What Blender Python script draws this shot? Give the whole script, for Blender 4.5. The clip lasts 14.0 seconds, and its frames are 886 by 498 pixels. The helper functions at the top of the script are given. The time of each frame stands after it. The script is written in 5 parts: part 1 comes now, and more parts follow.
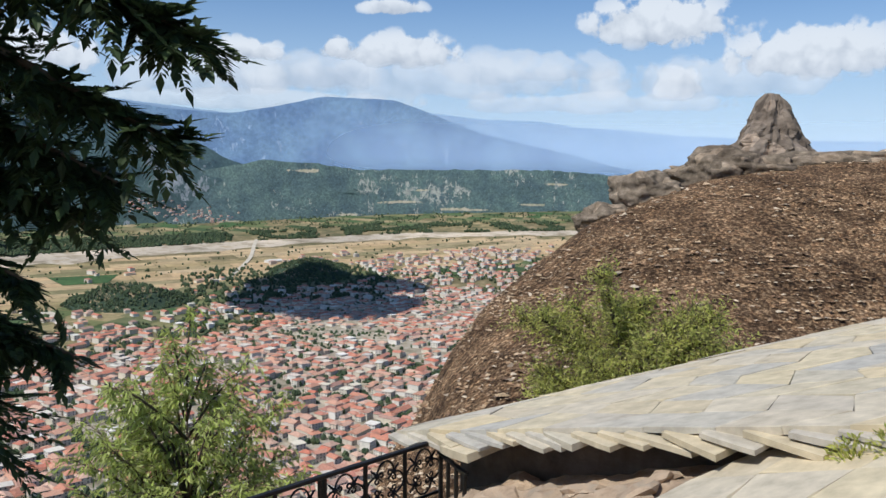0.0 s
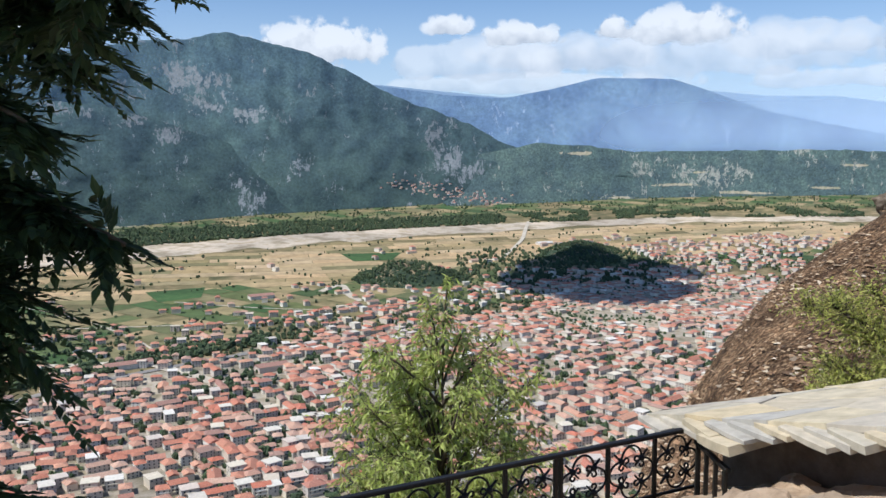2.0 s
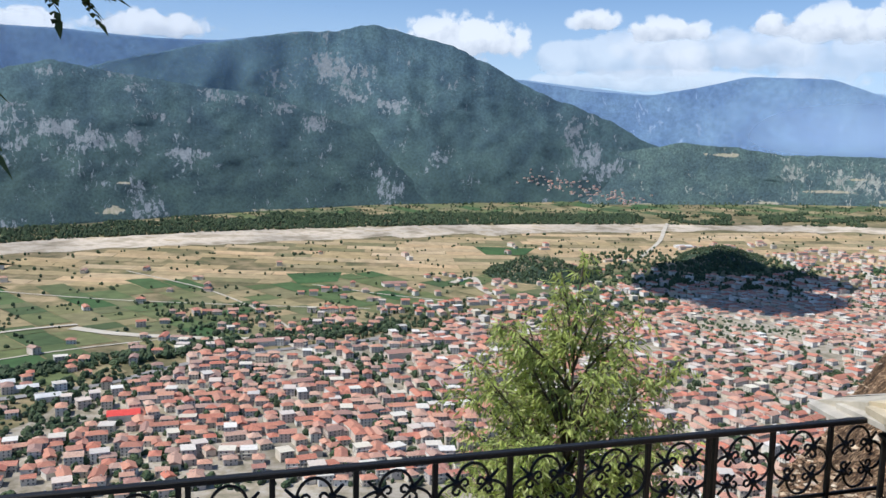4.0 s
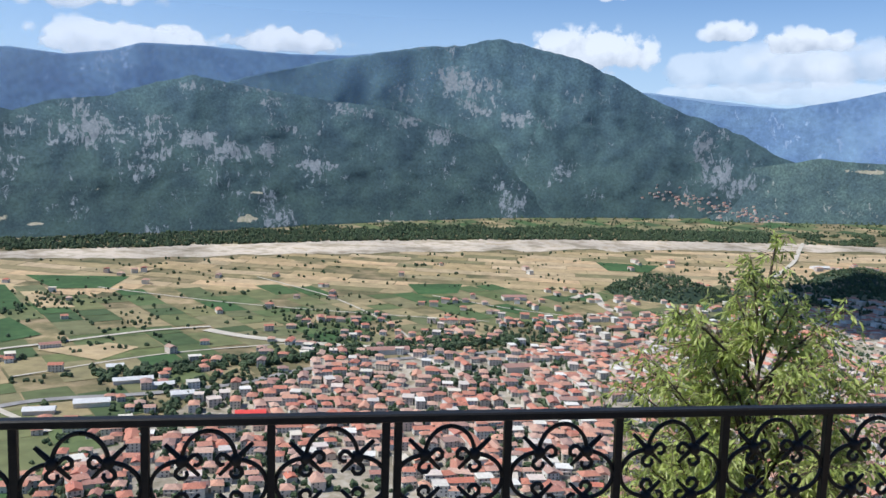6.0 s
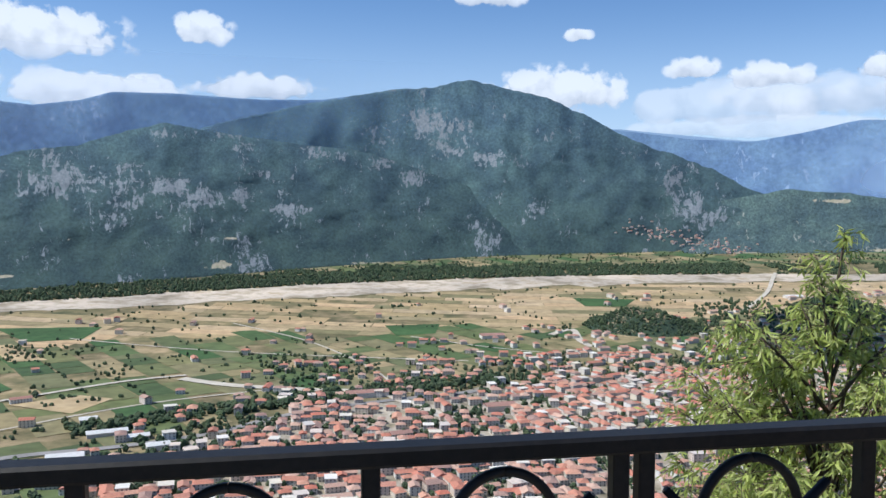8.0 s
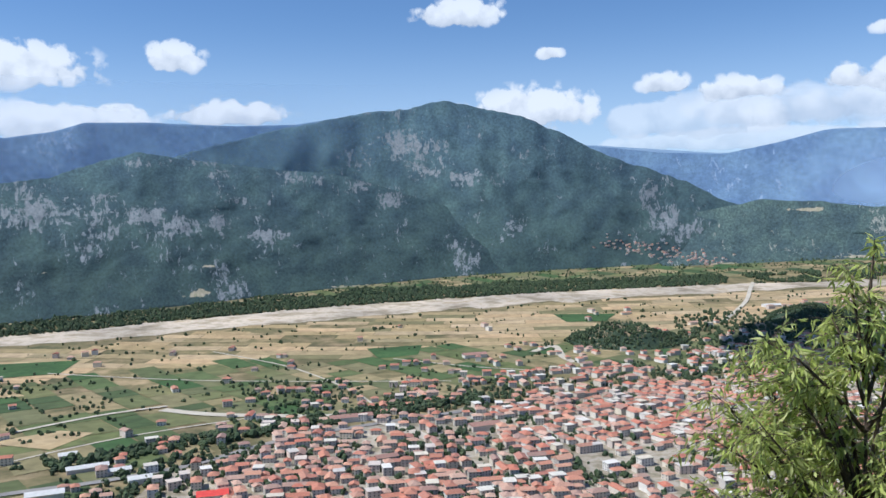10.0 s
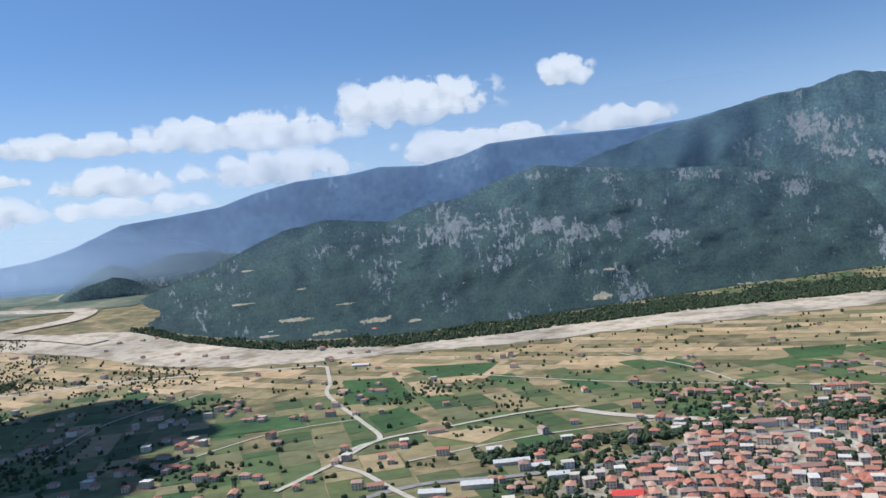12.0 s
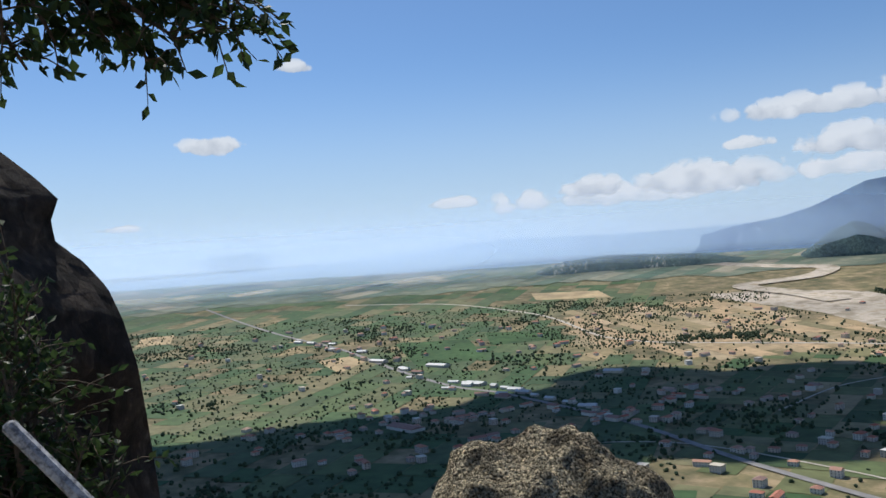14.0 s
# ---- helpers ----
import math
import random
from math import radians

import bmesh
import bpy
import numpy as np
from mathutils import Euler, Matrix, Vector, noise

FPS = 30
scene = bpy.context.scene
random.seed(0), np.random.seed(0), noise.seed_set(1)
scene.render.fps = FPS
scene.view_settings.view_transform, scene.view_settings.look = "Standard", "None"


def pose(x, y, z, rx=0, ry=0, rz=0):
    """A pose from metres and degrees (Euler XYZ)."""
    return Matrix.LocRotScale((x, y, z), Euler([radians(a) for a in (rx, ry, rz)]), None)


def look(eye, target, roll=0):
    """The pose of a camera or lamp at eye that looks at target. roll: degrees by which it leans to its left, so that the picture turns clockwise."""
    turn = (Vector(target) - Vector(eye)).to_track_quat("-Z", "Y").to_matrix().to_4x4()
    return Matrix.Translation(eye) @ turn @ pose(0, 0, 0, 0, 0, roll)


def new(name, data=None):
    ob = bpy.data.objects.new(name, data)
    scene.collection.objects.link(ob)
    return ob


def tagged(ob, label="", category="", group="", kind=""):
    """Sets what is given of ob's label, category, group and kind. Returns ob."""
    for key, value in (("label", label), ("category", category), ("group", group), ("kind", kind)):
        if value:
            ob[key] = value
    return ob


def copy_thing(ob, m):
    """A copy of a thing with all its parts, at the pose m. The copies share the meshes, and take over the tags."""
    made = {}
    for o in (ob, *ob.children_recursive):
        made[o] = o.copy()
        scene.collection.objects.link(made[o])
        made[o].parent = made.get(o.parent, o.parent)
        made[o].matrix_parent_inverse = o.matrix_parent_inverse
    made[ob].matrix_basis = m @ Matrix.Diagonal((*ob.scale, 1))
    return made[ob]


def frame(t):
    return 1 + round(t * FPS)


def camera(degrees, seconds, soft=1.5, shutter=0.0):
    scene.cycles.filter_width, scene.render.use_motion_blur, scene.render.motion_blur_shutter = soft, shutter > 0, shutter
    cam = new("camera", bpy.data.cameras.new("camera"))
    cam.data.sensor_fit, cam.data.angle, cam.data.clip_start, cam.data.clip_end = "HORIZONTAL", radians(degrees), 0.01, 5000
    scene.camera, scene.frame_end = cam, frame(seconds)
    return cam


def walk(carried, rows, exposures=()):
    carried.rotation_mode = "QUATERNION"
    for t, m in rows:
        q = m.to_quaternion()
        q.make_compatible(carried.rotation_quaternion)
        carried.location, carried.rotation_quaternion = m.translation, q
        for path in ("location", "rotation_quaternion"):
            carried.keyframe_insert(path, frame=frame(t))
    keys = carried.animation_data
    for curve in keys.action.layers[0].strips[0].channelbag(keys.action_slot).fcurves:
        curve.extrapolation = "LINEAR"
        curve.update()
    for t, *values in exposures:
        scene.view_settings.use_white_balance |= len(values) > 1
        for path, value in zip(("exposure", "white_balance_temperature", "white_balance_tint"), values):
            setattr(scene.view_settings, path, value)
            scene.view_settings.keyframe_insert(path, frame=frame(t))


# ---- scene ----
from mathutils.bvhtree import BVHTree


def view(x, y, z, yaw, pitch, roll):
    """Camera pose: yaw to the left of +y, pitch up, roll clockwise, in degrees."""
    return pose(x, y, z, 90 + pitch, 0, yaw) @ pose(0, 0, 0, 0, 0, -roll)


cam = camera(55.8, 14.0)
walk(cam, [
    (0, view(0.15, -2.29, 1.35, -36.48, -5.22, -0.60)),
    (0.5, view(0.36, -2.30, 1.23, -29.59, -4.40, -1.18)),
    (1, view(0.47, -2.29, 1.21, -24.97, -6.08, 0.19)),
    (1.5, view(0.48, -2.14, 1.20, -21.59, -5.67, 0.19)),
    (2, view(0.49, -1.96, 1.17, -18.01, -6.48, 0.08)),
    (2.5, view(0.59, -1.87, 1.16, -13.32, -5.85, -1.57)),
    (2.7, view(0.62, -1.85, 1.15, -11.66, -5.39, -2.07)),
    (4.8, view(0.49, -1.26, 0.65, -8.73, -7.72, -1.90)),
    (5, view(0.42, -1.19, 0.61, -8.87, -6.07, -1.52)),
    (5.5, view(0.32, -0.96, 0.47, -3.33, -6.16, -0.93)),
    (6, view(0.25, -0.75, 0.35, -0.56, -6.37, -2.34)),
    (6.5, view(0.14, -0.52, 0.22, -0.75, -4.69, -2.59)),
    (7, view(0.06, -0.24, 0.08, 0.18, -3.89, -1.45)),
    (7.5, view(0.00, -0.00, -0.00, -0.00, -3.30, -1.50)),
    (7.7, view(-0.04, 0.16, -0.03, -0.88, -3.59, -1.33)),
    (9.8, view(-0.28, 0.82, -0.04, -4.32, -2.59, 0.27)),
    (10, view(-0.30, 0.85, -0.04, -3.57, -2.19, 1.07)),
    (10.5, view(-0.34, 0.87, -0.03, -1.18, -0.96, 0.83)),
    (11, view(-0.38, 0.84, -0.01, 4.63, -1.48, 0.98)),
    (11.5, view(-0.42, 0.79, -0.00, 13.85, -0.63, 3.70)),
    (12, view(-0.46, 0.74, 0.00, 23.16, -0.54, 5.58)),
    (12.5, view(-0.51, 0.69, 0.01, 35.69, -0.84, 4.86)),
    (13, view(-0.56, 0.67, 0.00, 49.91, -0.61, 3.61)),
    (13.5, view(-0.63, 0.69, -0.01, 62.42, -0.42, 3.83)),
    (14, view(-0.71, 0.72, -0.03, 71.08, 0.77, 4.19)),
], exposures=((0, -0.05, 5950, 8), (2.5, 0.13, 5850, 9), (7, 0.13, 5700, 9), (10, 0.1, 5650, 9), (12, -0.02, 5700, 9), (14, -0.17, 6000, 9)))

# ---- world, sun ----
SUN_AZ, SUN_EL = 98, 53          # degrees left of +y, above the horizon
to_sun = Vector((-math.sin(radians(SUN_AZ)) * math.cos(radians(SUN_EL)),
                 math.cos(radians(SUN_AZ)) * math.cos(radians(SUN_EL)), math.sin(radians(SUN_EL))))
world = bpy.data.worlds.new("world")
scene.world = world
world.use_nodes = True
wn = world.node_tree
sky = wn.nodes.new("ShaderNodeTexSky")
sky.sky_type, sky.sun_disc = "NISHITA", False
sky.sun_elevation, sky.sun_rotation = radians(SUN_EL), radians(-SUN_AZ)
sky.altitude, sky.air_density, sky.dust_density, sky.ozone_density = 500, 1.0, 0.2, 6.0
bg = wn.nodes["Background"]
bg.inputs["Strength"].default_value = 0.105
up = wn.nodes.new("ShaderNodeSeparateXYZ")
wn.links.new(wn.nodes.new("ShaderNodeTexCoord").outputs["Generated"], up.inputs[0])
low_air = wn.nodes.new("ShaderNodeMapRange")                # whitish air low over the horizon
low_air.interpolation_type = "SMOOTHERSTEP"
for key, value in (("From Min", 0.27), ("From Max", -0.03), ("To Min", 0.0), ("To Max", 0.75)):
    low_air.inputs[key].default_value = value
wn.links.new(up.outputs["Z"], low_air.inputs["Value"])
air = wn.nodes.new("ShaderNodeMix")
air.data_type = "RGBA"
wn.links.new(low_air.outputs["Result"], air.inputs[0])
wn.links.new(sky.outputs["Color"], air.inputs[6])
air.inputs[7].default_value = (5.6, 6.6, 7.8, 1)
wn.links.new(air.outputs[2], bg.inputs["Color"])
sun = new("sun", bpy.data.lights.new("sun", "SUN"))
sun.data.energy, sun.data.angle, sun.data.color = 4.9, radians(0.53), (1.0, 0.92, 0.8)
sun.matrix_world = look(to_sun * 50, (0, 0, 0))


# ---- materials ----
def material(name):
    m = bpy.data.materials.new(name)
    m.use_nodes = True
    return m, m.node_tree, m.node_tree.nodes["Principled BSDF"]


def node(nt, kind, **values):
    n = nt.nodes.new(kind)
    for k, v in values.items():
        n.inputs[k].default_value = v
    return n


def ramp(nt, fac, stops):
    r = nt.nodes.new("ShaderNodeValToRGB")
    while len(r.color_ramp.elements) < len(stops):
        r.color_ramp.elements.new(0.5)
    for e, (p, c) in zip(r.color_ramp.elements, stops):
        e.position, e.color = p, (*c, 1)
    nt.links.new(fac, r.inputs["Fac"])
    return r.outputs["Color"]


def mix(nt, fac, a, b, mode="MIX"):
    n = nt.nodes.new("ShaderNodeMix")
    n.data_type, n.blend_type = "RGBA", mode
    for v, i in ((fac, 0), (a, 6), (b, 7)):
        if isinstance(v, (int, float)):
            n.inputs[i].default_value = v
        elif isinstance(v, tuple):
            n.inputs[i].default_value = (*v, 1)
        else:
            nt.links.new(v, n.inputs[i])
    return n.outputs[2]


def noise_of(nt, scale, detail=6.0, rough=0.6, where=None, distortion=0.0):
    n = node(nt, "ShaderNodeTexNoise", Scale=scale, Detail=detail, Roughness=rough, Distortion=distortion)
    if where is None:
        where = nt.nodes.new("ShaderNodeNewGeometry").outputs["Position"]
    nt.links.new(where, n.inputs["Vector"])
    return n.outputs["Fac"]


def surface(name, stops, scale, big=None, rough=0.9, bump=0.4, depth=0.01, metal=0.0, detail=6.0, spec=0.3):
    """Noise-coloured surface: grain at scale (per metre), a larger stain noise at big."""
    m, nt, p = material(name)
    fine = noise_of(nt, scale, detail, 0.65)
    col = ramp(nt, fine, stops)
    if big:
        wide = noise_of(nt, big, 4.0)
        tone = ramp(nt, wide, [(0.3, (0.62, 0.62, 0.62)), (0.7, (1.25, 1.22, 1.18))])
        col = mix(nt, 1.0, col, tone, "MULTIPLY")
    nt.links.new(col, p.inputs["Base Color"])
    p.inputs["Roughness"].default_value, p.inputs["Metallic"].default_value = rough, metal
    p.inputs["Specular IOR Level"].default_value = spec
    if bump:
        b = node(nt, "ShaderNodeBump", Strength=bump, Distance=depth)
        nt.links.new(fine, b.inputs["Height"])
        nt.links.new(b.outputs["Normal"], p.inputs["Normal"])
    return m


def palette(name, colours, by="island", scale=0.5, rough=0.9, spread=0.25, spec=0.3):
    """Each piece takes one of the colours at random, with a grain over it."""
    m, nt, p = material(name)
    if by == "island":
        rnd = nt.nodes.new("ShaderNodeNewGeometry").outputs["Random Per Island"]
    else:
        rnd = nt.nodes.new("ShaderNodeObjectInfo").outputs["Random"]
    n = len(colours)
    col = ramp(nt, rnd, [((i + 0.5) / n, c) for i, c in enumerate(colours)])
    fine = noise_of(nt, scale, 5.0)
    tone = ramp(nt, fine, [(0.3, (1 - spread,) * 3), (0.7, (1 + spread,) * 3)])
    nt.links.new(mix(nt, 1.0, col, tone, "MULTIPLY"), p.inputs["Base Color"])
    p.inputs["Roughness"].default_value = rough
    p.inputs["Specular IOR Level"].default_value = spec
    return m


def leafy(name, colours, rough=0.55):
    m = palette(name, colours, "island", 3.0, rough, 0.2)
    p = m.node_tree.nodes["Principled BSDF"]
    nt = m.node_tree
    tr = nt.nodes.new("ShaderNodeBsdfTranslucent")
    src = p.inputs["Base Color"].links[0].from_socket
    nt.links.new(src, tr.inputs["Color"])
    ms = nt.nodes.new("ShaderNodeMixShader")
    ms.inputs[0].default_value = 0.45
    nt.links.new(p.outputs[0], ms.inputs[1])
    nt.links.new(tr.outputs[0], ms.inputs[2])
    nt.links.new(ms.outputs[0], nt.nodes["Material Output"].inputs["Surface"])
    return m


def slope_rock(name, wood, rock, scale, cover=0.56, soft=0.06, low=0.55, high=1.3, height_haze=None, mapped=True):
    """Wooded mountainside with pale upright rock faces; the height tint puts bluish haze into the colour high up."""
    m, nt, p = material(name)
    if mapped:
        chart = nt.nodes.new("ShaderNodeAttribute")
        chart.attribute_name = "slope_chart"
        pos = chart.outputs["Vector"]
    else:
        pos = nt.nodes.new("ShaderNodeNewGeometry").outputs["Position"]
    fine = noise_of(nt, scale * 9, 6.0, 0.72, pos)
    trees = ramp(nt, fine, [(0.35, tuple(c * low for c in wood)), (0.65, tuple(c * high for c in wood))])
    # Paler and bluer with height: haze put into the tree colour.
    if height_haze:
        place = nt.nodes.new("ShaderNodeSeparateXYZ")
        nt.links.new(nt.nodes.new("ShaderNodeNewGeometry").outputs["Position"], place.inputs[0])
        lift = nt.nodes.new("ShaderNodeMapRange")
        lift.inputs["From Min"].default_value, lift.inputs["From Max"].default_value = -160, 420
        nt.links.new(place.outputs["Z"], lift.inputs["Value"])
        trees = mix(nt, lift.outputs["Result"], trees, mix(nt, 1.0, trees, height_haze, "MULTIPLY"))
    st = nt.nodes.new("ShaderNodeMapping")
    st.inputs["Scale"].default_value = (1, 0.5, 1) if mapped else (1, 1, 0.45)
    nt.links.new(pos, st.inputs["Vector"])
    crag = noise_of(nt, scale * 4.5, 8.0, 0.78, st.outputs[0], 0.5)
    zone = noise_of(nt, scale * 0.45, 3.0, 0.6, pos)
    add = nt.nodes.new("ShaderNodeMath")
    add.operation = "MULTIPLY_ADD"
    nt.links.new(zone, add.inputs[0])
    add.inputs[1].default_value = 0.7
    nt.links.new(crag, add.inputs[2])
    zone_rock = nt.nodes.new("ShaderNodeAttribute")
    zone_rock.attribute_name = "crag_cover"
    more = nt.nodes.new("ShaderNodeMath")
    more.operation = "MULTIPLY_ADD"
    nt.links.new(zone_rock.outputs["Fac"], more.inputs[0])
    more.inputs[1].default_value = 0.15
    nt.links.new(add.outputs[0], more.inputs[2])
    bare = ramp(nt, more.outputs[0], [(min(0.98, cover + 0.38), (0, 0, 0)), (min(0.99, cover + 0.38 + soft), (1, 1, 1))])
    meadow = noise_of(nt, scale * 1.1, 5.0, 0.6, pos)
    tint = ramp(nt, meadow, [(0.35, (0.72, 0.74, 0.8)), (0.7, (1.2, 1.18, 1.05))])
    col = mix(nt, 1.0, trees, tint, "MULTIPLY")
    grey = ramp(nt, fine, [(0.3, tuple(c * 0.7 for c in rock)), (0.7, tuple(c * 1.35 for c in rock))])
    col = mix(nt, bare, col, grey)
    zone_field = nt.nodes.new("ShaderNodeAttribute")
    zone_field.attribute_name = "clearing_cover"
    edge = nt.nodes.new("ShaderNodeMath")
    edge.operation = "MULTIPLY_ADD"
    nt.links.new(noise_of(nt, scale * 2.6, 6.0, 0.75, pos, 1.2), edge.inputs[0])
    edge.inputs[1].default_value = 1.6
    nt.links.new(zone_field.outputs["Fac"], edge.inputs[2])
    half = nt.nodes.new("ShaderNodeMath")
    half.operation = "MULTIPLY"
    nt.links.new(edge.outputs[0], half.inputs[0])
    half.inputs[1].default_value = 0.5
    open_land = ramp(nt, half.outputs[0], [(0.72, (0, 0, 0)), (0.78, (1, 1, 1))])
    soil = ramp(nt, crag, [(0.35, (0.2, 0.21, 0.13)), (0.5, (0.31, 0.28, 0.2)), (0.65, (0.4, 0.36, 0.29))])
    col = mix(nt, open_land, col, soil)
    nt.links.new(col, p.inputs["Base Color"])
    p.inputs["Roughness"].default_value = 0.95
    p.inputs["Specular IOR Level"].default_value = 0.1
    b = node(nt, "ShaderNodeBump", Strength=0.3, Distance=8.0)
    nt.links.new(fine, b.inputs["Height"])
    nt.links.new(b.outputs["Normal"], p.inputs["Normal"])
    return m


IRON = surface("wrought_iron", [(0.3, (0.006, 0.006, 0.0065)), (0.7, (0.016, 0.0145, 0.013))], 90, 6, 0.5, 0.3, 0.001, 0.0, spec=0.3)
GROUND = surface("valley_ground", [(0.3, (0.08, 0.09, 0.04)), (0.5, (0.2, 0.17, 0.085)), (0.68, (0.38, 0.29, 0.17))], 0.02, 0.004, 0.95, 0.0)
GRAVEL = surface("river_gravel", [(0.3, (0.3, 0.25, 0.17)), (0.42, (0.4, 0.34, 0.25)), (0.54, (0.56, 0.49, 0.4)), (0.68, (0.36, 0.29, 0.19))], 0.016, 0.004, 0.95, 0.0)
DIRT_ROAD = surface("dirt_road", [(0.3, (0.42, 0.37, 0.29)), (0.7, (0.58, 0.53, 0.44))], 0.05, None, 0.95, 0.0)
ASPHALT = surface("asphalt_road", [(0.3, (0.2, 0.19, 0.18)), (0.7, (0.32, 0.3, 0.28))], 0.05, None, 0.9, 0.0)
FIELD_GREEN = palette("green_field", [(0.05, 0.1, 0.032), (0.1, 0.135, 0.05), (0.15, 0.155, 0.065), (0.045, 0.08, 0.03), (0.13, 0.15, 0.055), (0.34, 0.26, 0.14), (0.12, 0.135, 0.06), (0.2, 0.18, 0.09)], "island", 0.04)
FIELD_DRY = palette("dry_field", [(0.48, 0.34, 0.19), (0.42, 0.3, 0.165), (0.34, 0.26, 0.13), (0.5, 0.37, 0.22), (0.26, 0.21, 0.1), (0.48, 0.36, 0.22), (0.17, 0.16, 0.075), (0.44, 0.32, 0.18)], "island", 0.04)
TREES_FAR = palette("far_tree_leaves", [(0.042, 0.068, 0.034), (0.06, 0.09, 0.042), (0.08, 0.105, 0.05), (0.05, 0.07, 0.038)], "island", 0.6)
ROOF = palette("clay_tile_roof", [(0.44, 0.18, 0.12), (0.5, 0.24, 0.16), (0.36, 0.16, 0.11), (0.54, 0.36, 0.27), (0.31, 0.2, 0.165), (0.48, 0.165, 0.105), (0.45, 0.29, 0.22), (0.52, 0.28, 0.19)], "island", 0.8)
ROOF_OWN = palette("clay_tiles", [(0.44, 0.18, 0.12), (0.5, 0.24, 0.16), (0.36, 0.16, 0.11), (0.54, 0.36, 0.27), (0.31, 0.2, 0.165), (0.48, 0.165, 0.105), (0.45, 0.29, 0.22), (0.52, 0.28, 0.19)], "object", 0.8)
WALLS = palette("rendered_walls", [(0.62, 0.58, 0.5), (0.7, 0.67, 0.62), (0.55, 0.48, 0.38), (0.66, 0.6, 0.48), (0.5, 0.46, 0.42), (0.6, 0.5, 0.42)], "island", 0.3, spread=0.12)
WALL_OWN = palette("rendered_wall", [(0.62, 0.58, 0.5), (0.7, 0.67, 0.62), (0.55, 0.48, 0.38), (0.66, 0.6, 0.48), (0.5, 0.46, 0.42), (0.6, 0.5, 0.42)], "object", 0.3, spread=0.12)
DARK_PANE = surface("window_dark", [(0.3, (0.05, 0.055, 0.06)), (0.7, (0.1, 0.1, 0.105))], 0.5, None, 0.3, 0.0)
SHEET_ROOF = palette("sheet_roof", [(0.6, 0.6, 0.6), (0.45, 0.47, 0.5), (0.66, 0.64, 0.6), (0.3, 0.42, 0.5)], "island", 0.3, 0.6, 0.1)
# The last tuple is the haze tint of the upper slopes.
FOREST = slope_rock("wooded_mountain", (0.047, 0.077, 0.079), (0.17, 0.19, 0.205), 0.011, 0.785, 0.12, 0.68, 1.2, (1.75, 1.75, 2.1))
# Distance haze is put into this blue base colour.
FOREST_FAR = slope_rock("far_mountain_haze_blue", (0.13, 0.205, 0.33), (0.2, 0.27, 0.38), 0.006, 0.76, 0.14, 0.8, 1.15)
# Bluish green: some distance haze is put into the foothill colour.
FOREST_LOW = slope_rock("hazed_foothill_woods", (0.078, 0.118, 0.12), (0.24, 0.25, 0.22), 0.014, 0.7, 0.2)
# Far ranges: paler still, with more haze put into the colour.
RANGE_FAR = surface("distant_range_haze_blue", [(0.3, (0.19, 0.28, 0.4)), (0.7, (0.25, 0.34, 0.46))], 0.004, None, 1.0, 0.0)
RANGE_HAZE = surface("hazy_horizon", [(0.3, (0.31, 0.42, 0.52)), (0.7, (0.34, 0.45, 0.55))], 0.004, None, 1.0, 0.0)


# ---- helpers for building ----
def mesh_of(name, verts, faces, mats, index=None, smooth=False):
    me = bpy.data.meshes.new(name)
    me.from_pydata([tuple(v) for v in verts], [], faces)
    for m in (mats if isinstance(mats, (list, tuple)) else [mats]):
        me.materials.append(m)
    if index is not None:
        me.polygons.foreach_set("material_index", index)
    if smooth:
        me.polygons.foreach_set("use_smooth", [True] * len(me.polygons))
    me.update()
    return me


def part(name, shape, mat, parent=None, label="", smooth=False):
    """One mesh object from a bmesh or a mesh, under its thing."""
    if isinstance(shape, bmesh.types.BMesh):
        me = bpy.data.meshes.new(name)
        shape.to_mesh(me)
        shape.free()
    else:
        me = shape
    if mat is not None and not me.materials:
        me.materials.append(mat)
    if smooth:
        me.polygons.foreach_set("use_smooth", [True] * len(me.polygons))
    ob = new(name, me)
    if parent is not None:
        ob.parent = parent
    if label:
        tagged(ob, label)
    return ob


def box(bm, size, at=(0, 0, 0), turn=None, bevel=0.0):
    made = bmesh.ops.create_cube(bm, size=1.0)["verts"]
    bmesh.ops.scale(bm, vec=size, verts=made)
    if bevel:
        edges = list({e for v in made for e in v.link_edges})
        made = list({v for f in bmesh.ops.bevel(bm, geom=edges, offset=bevel, segments=1, affect="EDGES")["faces"] for v in f.verts} | {v for v in made if v.is_valid})
    if turn is not None:
        bmesh.ops.transform(bm, matrix=turn, verts=made)
    bmesh.ops.translate(bm, vec=at, verts=made)
    return made


def tube_into(verts, faces, path, radius, sides=6):
    """Sweep a round bar along a path of points; radius may be a number or one per point."""
    base, n = len(verts), len(path)
    path = [Vector(p) for p in path]
    side = None
    for i, p in enumerate(path):
        d = (path[min(i + 1, n - 1)] - path[max(i - 1, 0)]).normalized()
        ref = Vector((0, 0, 1)) if abs(d.z) < 0.9 else Vector((1, 0, 0))
        a = d.cross(ref).normalized() if side is None else (side - d * side.dot(d)).normalized()
        side = a
        b = d.cross(a)
        r = radius[i] if isinstance(radius, (list, tuple)) else radius
        for k in range(sides):
            t = 2 * math.pi * k / sides
            verts.append(p + a * math.cos(t) * r + b * math.sin(t) * r)
    for i in range(n - 1):
        for k in range(sides):
            faces.append((base + i * sides + k, base + i * sides + (k + 1) % sides,
                          base + (i + 1) * sides + (k + 1) % sides, base + (i + 1) * sides + k))
    faces.append(tuple(base + k for k in reversed(range(sides))))
    faces.append(tuple(base + (n - 1) * sides + k for k in range(sides)))


def polar(az, r, z=0.0):
    a = radians(az)
    return Vector((-math.sin(a) * r, math.cos(a) * r, z))


def fbm(x, y, z=0.0, octaves=5):
    return noise.fractal(Vector((x, y, z)), 1.0, 2.0, octaves)


